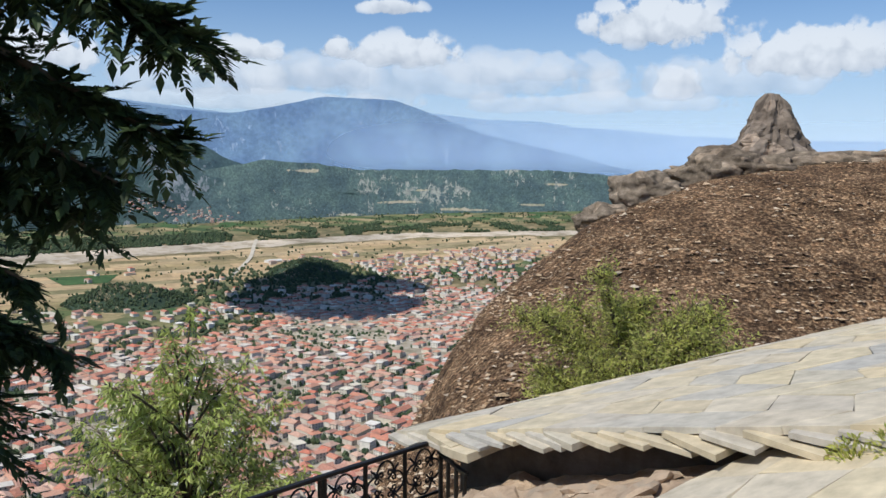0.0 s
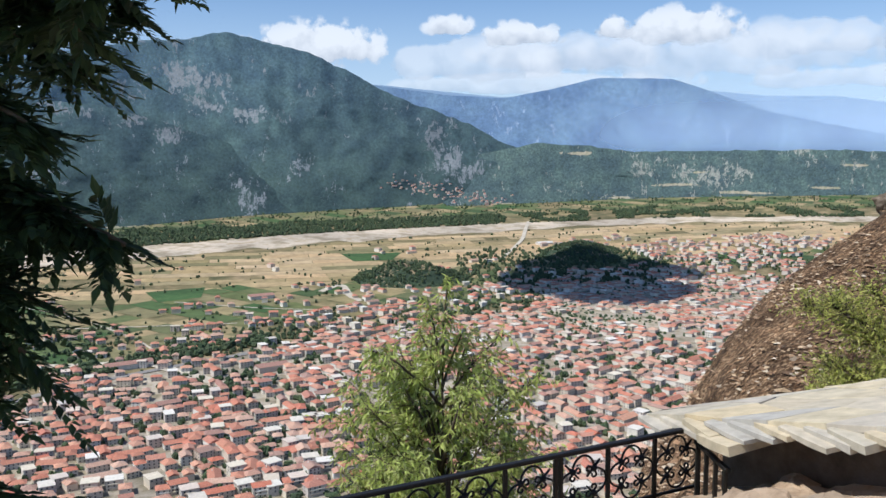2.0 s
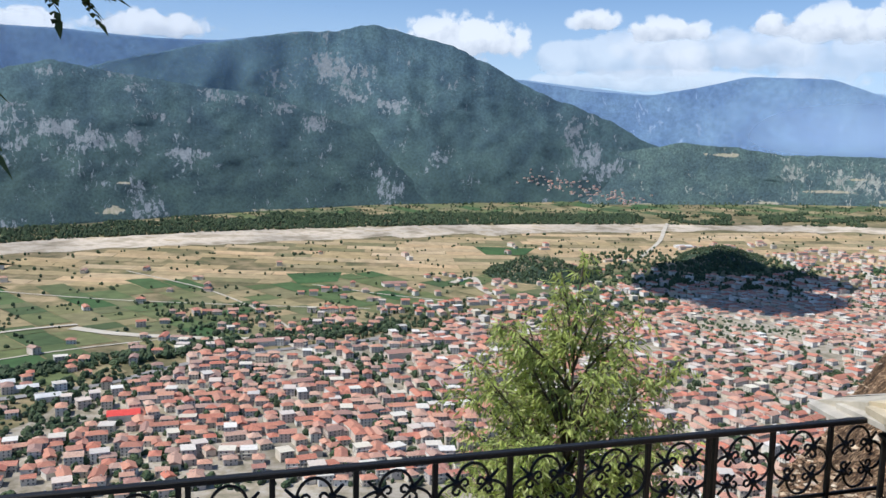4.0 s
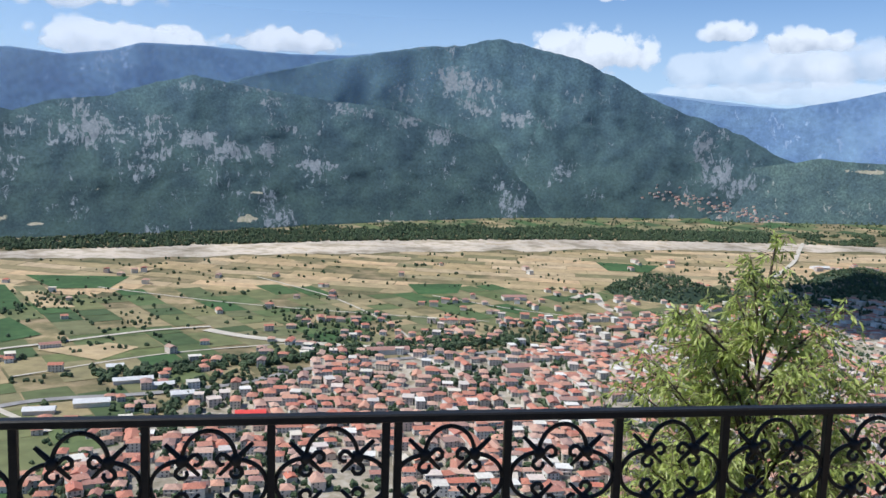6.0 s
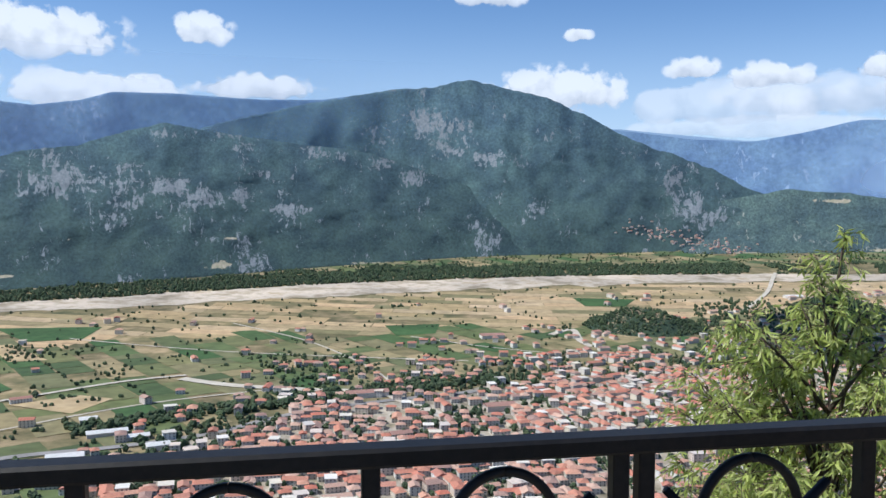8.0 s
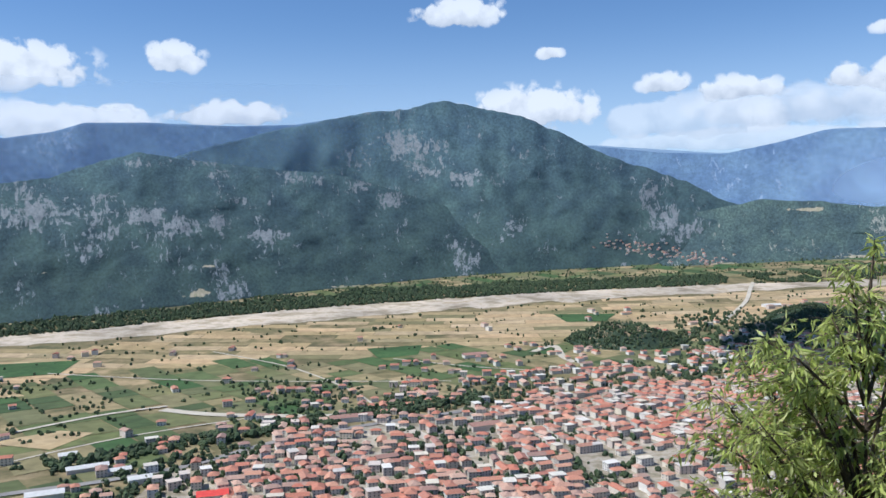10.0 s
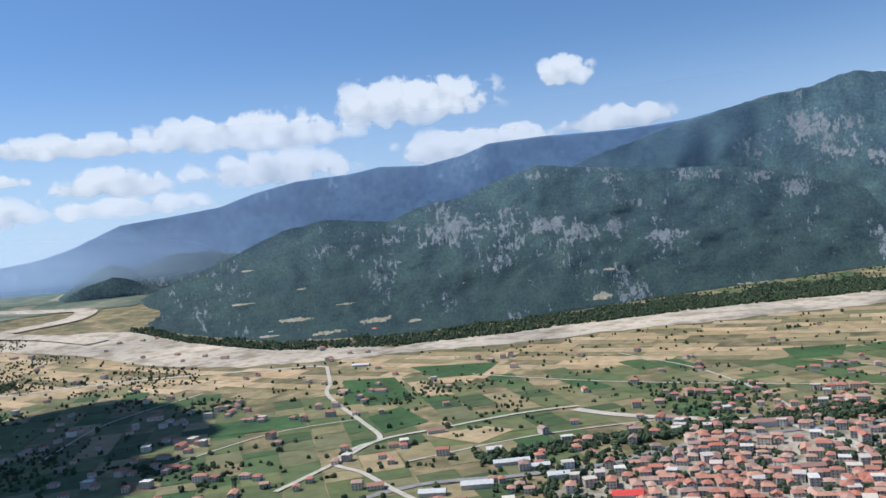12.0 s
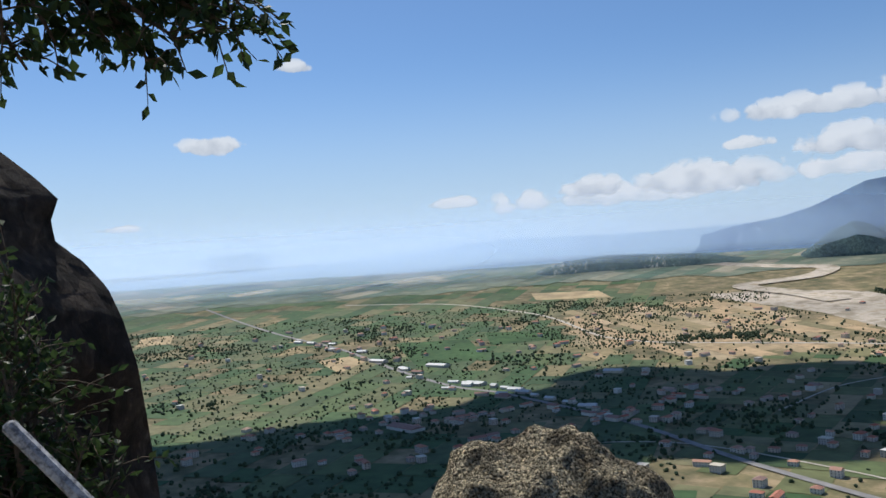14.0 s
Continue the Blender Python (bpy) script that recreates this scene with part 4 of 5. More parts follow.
def cloud(az, el, wide, tall, mat, label, r):
    me = mesh_of("cloud", [(-0.5, 0, -0.5), (0.5, 0, -0.5), (0.5, 0, 0.5), (-0.5, 0, 0.5)], [(0, 1, 2, 3)], mat)
    ob = part("cloud", me, None)
    c = polar(az, r, r * math.tan(radians(el)))
    k = r * math.pi / 180
    ob.matrix_basis = pose(c.x, c.y, c.z, 0, 0, az) @ Matrix.Diagonal((wide * k, 1, tall * k, 1))
    return tagged(ob, label, "cloud", "clouds in the sky", kind="structure")


for q, (az, el, w, h) in enumerate(((24.4, 9.4, 15.5, 5.2), (35.8, 8.2, 19, 4.0), (46, 7.9, 14, 2.4), (34.3, 5.7, 15, 3.6), (44.1, 5.5, 10, 3.2), (14, 10.3, 5.2, 3.4), (20.6, 6.0, 14, 4.2),
                                    (10.2, 6.9, 10, 2.8), (-5.1, 13.4, 9, 3.4), (-9.9, 6.9, 13, 4.6), (-18.5, 8.3, 4.6, 2.2), (-23, 7.7, 7.4, 2.6), (-29.2, 8, 3.4, 3))):
    cloud(az, el, w, h, CUMULUS, "white cumulus cloud with a flat grey base", FAR_SKY + 2 * q)
for q, (az, el, w, h) in enumerate(((-33.6, 7.9, 10.5, 3.8), (-50.4, 9.6, 13.5, 5.4), (-60, 7.4, 15, 5.2), (-51.9, 5.7, 4, 3.4), (-32.9, 10.8, 6, 1.8), (17.5, 6.7, 5, 2.2), (86, 8.5, 6, 2), (80.3, 13.5, 3, 1.4),
                                    (60.6, 4.1, 6.5, 2.2), (53.4, 4, 12, 3.2), (-11, 10.7, 2.4, 1.5))):
    cloud(az, el, w, h, CUMULUS, "small white cumulus cloud", FAR_SKY + 30 + 2 * q)
for q, (az, el, w, h) in enumerate(((-19.9, 6.0, 20, 4.4), (-41.7, 6.8, 20, 4), (-36.5, 6.0, 36, 4.6), (-26.6, 6.4, 18, 4), (-54, 5.9, 26, 4), (-24, 4.6, 26, 2.2), (-46, 4.6, 30, 2.4))):
    cloud(az, el, w, h, BANK, "long grey-white bank of cloud over the mountains", FAR_SKY + 60 + 2 * q)
for q, (az, el, w, h) in enumerate(((50.6, 6, 6, 1.6), (70.1, 3.8, 6, 1.5), (60, 3.4, 26, 2.6), (44, 4.0, 18, 2.6), (92, 3.4, 4, 0.9))):
    cloud(az, el, w, h, WISP, "thin white wisp of cloud", FAR_SKY + 80 + 2 * q)

def haze_sheet(name, r, az0, az1, density, label):
    """An added upright see-through sheet far off, whose milky colour stands in for distance haze."""
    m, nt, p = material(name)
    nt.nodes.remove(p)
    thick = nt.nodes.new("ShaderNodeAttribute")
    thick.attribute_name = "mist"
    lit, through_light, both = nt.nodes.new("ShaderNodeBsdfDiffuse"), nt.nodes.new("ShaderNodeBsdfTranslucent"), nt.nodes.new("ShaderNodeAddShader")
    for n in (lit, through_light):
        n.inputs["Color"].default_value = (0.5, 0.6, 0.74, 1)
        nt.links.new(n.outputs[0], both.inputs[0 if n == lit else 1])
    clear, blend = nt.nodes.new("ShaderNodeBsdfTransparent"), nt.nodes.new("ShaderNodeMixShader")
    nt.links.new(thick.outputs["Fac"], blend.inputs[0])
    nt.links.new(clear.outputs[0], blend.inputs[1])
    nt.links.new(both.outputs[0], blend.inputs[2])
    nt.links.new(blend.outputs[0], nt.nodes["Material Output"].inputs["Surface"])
    v, f, mist = [], [], []
    azs, els = np.arange(az0, az1 + 0.1, 1.0), np.arange(-2.6, 9.01, 0.2)
    for a in azs:
        for e in els:
            v.append(polar(a, r, r * math.tan(radians(e))))
            mist.append(max(0.0, density(a, e)))
    n = len(els)
    for i in range(len(azs) - 1):
        for j in range(n - 1):
            f.append((i * n + j, i * n + j + 1, (i + 1) * n + j + 1, (i + 1) * n + j))
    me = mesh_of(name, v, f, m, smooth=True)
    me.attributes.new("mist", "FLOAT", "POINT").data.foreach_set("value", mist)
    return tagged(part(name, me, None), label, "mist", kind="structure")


def ease(x, a, b):
    t = min(1.0, max(0.0, (x - a) / (b - a)))
    return t * t * (3 - 2 * t)


def layer(e, peak, under, over):
    return math.exp(-((e - peak) / (under if e < peak else over)) ** 2)


# Added sheets that veil the land behind them like aerial haze.
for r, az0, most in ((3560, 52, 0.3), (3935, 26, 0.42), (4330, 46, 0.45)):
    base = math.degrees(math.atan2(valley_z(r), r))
    haze_sheet("backdrop_haze_south", r, az0, 120, lambda a, e: most * ease(a, az0, az0 + 24) * ease(e, base, base + 1.3) * layer(e, 0.5, 3.0, 2.3), "added sheet of pale haze low over the far plain")
haze_sheet("backdrop_haze_north", 3945, -75, -22, lambda a, e: 0.42 * (1 - ease(a, -34, -23)) * layer(e, 1.2, 1.3, 2.6), "added sheet of thin blue haze before the far mountains")

haze_sheet("backdrop_haze_middle", 3765, -10, 48, lambda a, e: 0.17 * ease(a, -4, 9) * (1 - ease(a, 36, 48)) * layer(e, 5.0, float(np.interp(a, (0, 12), (1.7, 3.5))), 5.0), "added sheet of thin blue haze between the wooded hill and the mountain behind")

CLOUD_WHITE = surface("cloud_body", [(0.3, (0.8, 0.8, 0.8)), (0.7, (0.85, 0.85, 0.85))], 0.01, None, 1.0, 0.0)


def overhead_cloud(g, az, wide, deep, label):
    """A cumulus high up towards the sun, whose shadow falls on the place g."""
    c = g + to_sun * (1700 / to_sun.z)
    out = polar(az, 1)
    side = Vector((out.y, -out.x, 0))
    bm = bmesh.new()
    for k in range(110):
        x, y = rng.uniform(-1, 1), rng.uniform(-1, 1)
        if math.hypot(x, y) > 1:
            continue
        p = side * x * wide * 0.75 + out * y * deep * 0.75
        made = bmesh.ops.create_icosphere(bm, subdivisions=2, radius=min(wide, deep) * rng.uniform(0.3, 0.5))["verts"]
        for v in made:
            v.co *= 1 + 0.25 * fbm(v.co.x * 0.01, v.co.y * 0.01, k)
            v.co.z = max(v.co.z * 0.6, -20) if v.co.z < 0 else v.co.z * 0.6
            v.co += p
    ob = part("cloud", bm, CLOUD_WHITE, smooth=True)
    ob.location = c
    return tagged(ob, label, "cloud", "clouds in the sky", kind="structure")


for az, el, wide, deep in ((47.5, -9.9, 190, 320), (57.5, -10.1, 230, 330), (52.5, -12.6, 260, 130), (68, -12, 230, 360), (79, -13.4, 270, 400), (91, -14, 280, 380)):
    overhead_cloud(spot(az, el), az, wide, deep, "cumulus cloud that shades the fields below the cliff")
overhead_cloud(spot(-29, -8.3), -29, 200, 300, "cumulus cloud that shades the knoll and part of town")

# ---- terrace ----
SLAB = palette("limestone_slab", [(0.48, 0.41, 0.29), (0.53, 0.44, 0.29), (0.43, 0.39, 0.33), (0.54, 0.46, 0.31), (0.4, 0.38, 0.34), (0.5, 0.44, 0.34)], "object", 9.0, 0.85, 0.22)
RUBBLE = surface("rubble_stone", [(0.3, (0.26, 0.19, 0.13)), (0.5, (0.42, 0.32, 0.23)), (0.7, (0.34, 0.29, 0.23))], 9, 1.5, 0.95, 0.8, 0.02)
# Wall render darkened: the shade under the eave is put into its colour.
SHADE_RENDER = surface("eave_shade_render", [(0.3, (0.09, 0.07, 0.055)), (0.7, (0.18, 0.14, 0.11))], 8, 1.2, 0.95, 0.6, 0.02)
PAVING = surface("terrace_paving", [(0.3, (0.3, 0.27, 0.23)), (0.7, (0.42, 0.38, 0.32))], 6, 0.8, 0.9, 0.4, 0.005)

bm = bmesh.new()
box(bm, (6.0, 3.2, 12.0), (0.6, -0.1, -7.4))
tagged(part("terrace_floor", bm, PAVING), "stone-paved terrace at the cliff edge", "terrace", kind="structure")
for i in range(7):
    bm = bmesh.new()
    box(bm, (2.4, 0.32, 0.2), (0.9, -1.05 - i * 0.3, -1.3 + i * 0.18), None, 0.01)
    tagged(part("step", bm, PAVING), "worn stone step down to the terrace", "step", "terrace steps", kind="structure")
bm = bmesh.new()
box(bm, (4.4, 3.0, 10.0), (0.8, -4.55, -5.05))
tagged(part("upper_floor", bm, PAVING), "stone landing above the steps", "landing", kind="structure")

# ---- railing ----
P0, HEAD, PITCH, TOP = Vector((0.16, 1.304, -0.30)), radians(8.3), 0.30, -0.30
along = Vector((math.cos(HEAD), math.sin(HEAD), 0))
FLOOR = -1.4
fence = new("railing")
fence.matrix_basis = pose(P0.x, P0.y, TOP, 0, 0, 8.3) @ pose(0, 0, 0, 0, -0.6, 0)
tagged(fence, "black wrought-iron railing with scrolls and rosettes on the terrace edge", "railing")
bm = bmesh.new()
x0, x1 = -4 * PITCH, 10 * PITCH
box(bm, (x1 - x0 + 0.02, 0.034, 0.022), ((x0 + x1) / 2, 0, -0.011), None, 0.004)
part("top_rail", bm, IRON, fence)
for zz in (-0.335, -1.0):
    bm = bmesh.new()
    box(bm, (x1 - x0, 0.016, 0.016), ((x0 + x1) / 2, 0, zz), None, 0.003)
    part("lower_rail", bm, IRON, fence)
bm = bmesh.new()
box(bm, (0.02, 0.02, -FLOOR + TOP), (0, 0, -0.02 - (-FLOOR + TOP - 0.02) / 2), None, 0.002)
post_mesh = None
for k in range(-4, 11):
    for off in ((-0.0155, 0.0155) if k in (0, 7) else (0.0,)):
        if post_mesh is None:
            ob = part("post", bm, IRON, fence)
            post_mesh = ob.data
        else:
            ob = part("post", post_mesh, None, fence)
        ob.location = (k * PITCH + off, 0, 0)


def scroll_mesh(w):
    """A quarter of a panel: two half arches that meet in a rosette and end in hooks, and a bar across it."""
    v, f = [], []
    c = 0.215 * w
    for swap in (False, True):
        pts = []
        for i in range(11):
            t = radians(90 - 90 * i / 10)
            pts.append((c * math.cos(t), c + 0.25 * w * math.sin(t)))
        pts += [(c + 0.008 * w, c - 0.05 * w), (c + 0.045 * w, c - 0.085 * w), (c + 0.05 * w, c - 0.12 * w), (c + 0.02 * w, c - 0.15 * w), (c - 0.02 * w, c - 0.15 * w),
                (c - 0.042 * w, c - 0.12 * w), (c - 0.035 * w, c - 0.09 * w)]
        path = [((y, 0.0, x) if swap else (x, 0.0, y)) for x, y in pts]
        tube_into(v, f, path, [0.006] * (len(path) - 3) + [0.0058, 0.0055, 0.005], 6)
    e = 0.135 * w
    tube_into(v, f, [(c + e, 0.005, c + e), (c, 0.005, c), (c - e, 0.005, c - e)], [0.0055, 0.008, 0.0045], 6)
    tube_into(v, f, [(c, -0.016, c), (c, -0.008, c), (c, 0.008, c), (c, 0.016, c)], [0.007, 0.016, 0.016, 0.007], 8)
    return mesh_of("scroll", v, f, IRON, smooth=True)


SCROLL = scroll_mesh(PITCH)
for k in range(-4, 10):
    for sx in (1, -1):
        for sz in (1, -1):
            ob = part("scroll", SCROLL, None, fence)
            ob.location = ((k + 0.5) * PITCH, 0, -0.022 - 0.155)
            ob.scale = (sx, 1, sz)

back = new("railing_return")
back.matrix_basis = pose(3.1, 1.72, TOP, 0, 0, -104)
tagged(back, "short black iron return of the railing against the wall", "railing")
bm = bmesh.new()
box(bm, (0.42, 0.03, 0.02), (0.21, 0, -0.05), None, 0.003)
part("top_rail", bm, IRON, back)
bm = bmesh.new()
box(bm, (0.42, 0.016, 0.016), (0.21, 0, -0.37), None, 0.003)
part("lower_rail", bm, IRON, back)
for q in range(4):
    part("post", post_mesh, None, back).location = (0.03 + q * 0.12, 0, -0.04)

# ---- slab-capped wall beside the steps ----
EAVE = Vector((3.02, 2.14, -0.315))                  # the tip of the slab roof
U = Vector((0.07, -0.97, 0.245)).normalized()        # along its eave, up towards the landing
W = Vector((0.852, 0.078, 0.0545)).normalized()      # across it, away from the steps
UP = W.cross(U) if W.cross(U).z > 0 else U.cross(W)
UP.normalize()
deck = random.Random(5)


def flag(corners, thick, owner):
    """One split stone with uneven edges, between corners given on its upper face."""
    mid = sum(corners, Vector()) / len(corners)
    ring = []
    for k, a in enumerate(corners):
        b = corners[(k + 1) % len(corners)]
        for t in (0.0, 0.36, 0.7):
            q = a.lerp(b, t + (deck.uniform(-0.06, 0.06) if t else 0)) 
            ring.append(q + (mid - q) * (deck.uniform(0.0, 0.014) + (0.012 if t == 0 else 0)) - mid)
    n = len(ring)
    nrm = (corners[1] - corners[0]).cross(corners[2] - corners[0]).normalized()
    nrm = nrm if nrm.z > 0 else -nrm
    v = ring + [q * 1.0 - nrm * thick * deck.uniform(0.85, 1.15) for q in ring] + [q * 0.93 + nrm * deck.uniform(0.001, 0.004) for q in ring]
    f = [tuple(2 * n + k for k in range(n)), tuple(reversed(range(n, 2 * n)))]
    f += [(k, (k + 1) % n, n + (k + 1) % n, n + k) for k in range(n)]
    f += [(2 * n + k, 2 * n + (k + 1) % n, (k + 1) % n, k) for k in range(n)]
    ob = part("slab", mesh_of("slab", v, f, SLAB), None, owner)
    ob.location = mid
    return ob


coping = new("slab_coping")
tagged(coping, "sloping roof-like coping of overlapping weathered limestone slabs", "coping", kind="structure")
knots = {}


def knot(i, j):
    """A shared jittered corner of the slab pattern, row j away from the eave."""
    if (i, j) not in knots:
        u = 0.33 * i + 0.12 * (j % 2) + deck.uniform(-0.07, 0.07) + 0.05 * j
        w = 0.02 + 0.3 * j + (deck.uniform(-0.07, 0.07) if j else 0.0)
        knots[(i, j)] = (u, w)
    return knots[(i, j)]


for j in range(17):
    for i in range(0, 15):
        quad = [knot(i, j), knot(i + 1, j), knot(i + 1, j + 1), knot(i, j + 1)]
        if min(q[0] for q in quad) > 4.5 or all(q[1] > 1.657 * q[0] + 0.02 for q in quad):
            continue
        lifts = [deck.uniform(-0.005, 0.007) for q in quad]
        pts = [EAVE + U * q[0] + W * min(q[1], max(0.0, 1.657 * q[0]) + 0.02) + UP * h for q, h in zip(quad, lifts)]
        if (pts[0] - pts[2]).length < 0.14 or (pts[1] - pts[3]).length < 0.1:
            continue
        flag(pts, deck.uniform(0.025, 0.04), coping)
# overhanging eave stones, each one lapping over the next lower
u = 0.05
while u < 4.3:
    long, out = deck.uniform(0.24, 0.36), deck.uniform(0.05, 0.15)
    drop = long * math.tan(radians(deck.uniform(7, 12)))
    a = EAVE + U * (u - 0.04) - UP * 0.012
    b = EAVE + U * (u + long) - UP * (drop + 0.012)
    inner, skew = W * 0.3, W * deck.uniform(0.0, 0.05)
    flag([a - W * (out * 0.35) + skew, b - W * out, b + inner, a + inner], deck.uniform(0.018, 0.032), coping)
    u += deck.uniform(0.13, 0.22)
nose = EAVE + U * 0.62 - UP * 0.06
flag([nose - W * 0.12, nose + U * 0.3 - W * 0.18 - UP * 0.03, nose + U * 0.34 + W * 0.25 - UP * 0.02, nose + W * 0.25], 0.045, coping)
v, f = [], []
for i in range(9):
    u = 0.35 + i * 0.5
    for w, dz in ((0.3, -0.04), (max(0.45, 1.657 * u - 0.15), -0.06)):
        p = EAVE + U * u + W * w + UP * dz
        v += [(p.x, p.y, p.z), (p.x, p.y, -9.0)]
for i in range(8):
    b = 4 * i
    f += [(b, b + 4, b + 5, b + 1), (b + 2, b + 3, b + 7, b + 6), (b, b + 2, b + 6, b + 4)]
f += [(0, 1, 3, 2), (32, 34, 35, 33)]
tagged(part("wall_steps", mesh_of("wall_steps", v, f, SHADE_RENDER), None), "rough rendered stone wall under the slab coping", "wall", kind="structure")


def boulder(name, size, seed, mat, subdiv=3, rough=0.35, freq=1.4):
    bm = bmesh.new()
    bmesh.ops.create_icosphere(bm, subdivisions=subdiv, radius=1.0)
    for q in bm.verts:
        d = q.co.normalized()
        k = 1 + rough * fbm(d.x * freq + seed, d.y * freq, d.z * freq, 5)
        q.co = Vector((d.x * size[0], d.y * size[1], d.z * size[2])) * k
    me = bpy.data.meshes.new(name)
    bm.to_mesh(me)
    bm.free()
    me.materials.append(mat)
    me.polygons.foreach_set("use_smooth", [True] * len(me.polygons))
    return me


# low slab landing in front of the wall
landing = new("slab_landing")
tagged(landing, "low stone landing paved with cracked limestone slabs", "landing", kind="structure")
L0, LS, LQ = Vector((3.34, -0.22, 0.16)), Vector((0.02, -1, 0.36)).normalized(), Vector((-0.96, 0.17, -0.25)).normalized()
knots = {}
for j in range(4):
    for i in range(4):
        quad = []
        for di, dj in ((0, 0), (1, 0), (1, 1), (0, 1)):
            key = (i + di, j + dj)
            if key not in knots:
                knots[key] = L0 + LS * (0.38 * key[0] + deck.uniform(-0.09, 0.09)) + LQ * (0.34 * key[1] + deck.uniform(-0.08, 0.08))
            quad.append(knots[key] + Vector((0, 0, deck.uniform(-0.008, 0.01))))
        flag(quad, deck.uniform(0.03, 0.05), landing)
v, f = [], []
for k, (a, b) in enumerate(((0.08, 0.08), (1.45, 0.08), (1.45, 1.28), (0.08, 1.28))):
    p = L0 + LS * a + LQ * b
    v += [(p.x, p.y, p.z - 0.05), (p.x, p.y, -2.5)]
f = [(0, 2, 4, 6)] + [(2 * k, 2 * k + 1, (2 * k + 3) % 8, (2 * k + 2) % 8) for k in range(4)]
tagged(part("wall_landing", mesh_of("wall_landing", v, f, RUBBLE), None), "rubble base of the slab landing", "wall", kind="structure")


def footing_top(x, y):
    """Height of the rough footing beside the steps."""
    return -0.01 - 0.36 * y + 0.28 * min(0.0, x - 3.05) + 0.05 * fbm(x * 5, y * 5, 2.0, 4) + 0.03 * abs(fbm(x * 2.2, y * 2.2, 7.0, 3))


v, f = [], []
xs, ys = np.linspace(2.35, 3.45, 23), np.linspace(-0.35, 1.6, 40)
for y in ys:
    for x in xs:
        v.append((x, y, footing_top(x, y)))
    v += [(xs[0], y, -3.0), (xs[-1], y, -3.0)]
n = len(xs) + 2
for i in range(len(ys) - 1):
    b, c = i * n, (i + 1) * n
    f += [(b + k, b + k + 1, c + k + 1, c + k) for k in range(len(xs) - 1)]
    f += [(b, c, c + n - 2, b + n - 2), (b + n - 3, b + n - 1, c + n - 1, c + n - 3)]
f += [tuple(range(n - 2)) + (n - 1, n - 2)]
tagged(part("rubble_base", mesh_of("rubble_base", v, f, RUBBLE), None), "rough pinkish stone footing under the slab-capped wall", "footing", kind="structure")
stones = [boulder("stone", (0.12, 0.09, 0.035), q, RUBBLE, 2, 0.7, 2.4) for q in range(4)]
for me in stones:
    me.polygons.foreach_set("use_smooth", [False] * len(me.polygons))
for i in range(16):
    x, y = 2.55 + deck.random() * 0.75, -0.1 + deck.random() * 1.5
    ob = part("stone", deck.choice(stones), None)
    ob.matrix_basis = pose(x, y, footing_top(x, y) + 0.005, 20 + deck.uniform(-14, 14), deck.uniform(-18, 10), deck.uniform(0, 360))
    tagged(ob, "flat broken stone bedded beside the steps", "stone", "rubble beside the steps")


# ---- foliage ----
def leaf_into(v, f, at, out, up, length, width):
    """A pointed leaf folded along its middle."""
    out = out.normalized()
    s = out.cross(up)
    s = s.normalized() if s.length > 1e-4 else Vector((1, 0, 0))
    nrm = s.cross(out)
    b = len(v)
    v += [at, at + out * length * 0.45 + s * width / 2 + nrm * width * 0.15, at + out * length, at + out * length * 0.45 - s * width / 2 + nrm * width * 0.15]
    f += [(b, b + 1, b + 2), (b, b + 2, b + 3)]


def rand_dir():
    while True:
        d = Vector((rng.uniform(-1, 1), rng.uniform(-1, 1), rng.uniform(-1, 1)))
        if 0.05 < d.length < 1:
            return d.normalized()


BARK = surface("bark", [(0.3, (0.06, 0.045, 0.03)), (0.7, (0.16, 0.125, 0.09))], 30, 4, 0.95, 0.6, 0.01)
WILLOW = leafy("light_green_leaves", [(0.47, 0.55, 0.13), (0.6, 0.65, 0.2), (0.38, 0.45, 0.11), (0.64, 0.66, 0.28), (0.3, 0.36, 0.09)])
BUSH = leafy("bush_leaves", [(0.42, 0.45, 0.1), (0.52, 0.53, 0.14), (0.3, 0.34, 0.09), (0.56, 0.53, 0.17)])
DARKLEAF = leafy("dark_green_leaves", [(0.035, 0.06, 0.018), (0.05, 0.085, 0.025), (0.03, 0.045, 0.016)])
CYPRESS = leafy("cypress_sprays", [(0.045, 0.07, 0.03), (0.065, 0.1, 0.04), (0.085, 0.13, 0.05), (0.04, 0.06, 0.028)])


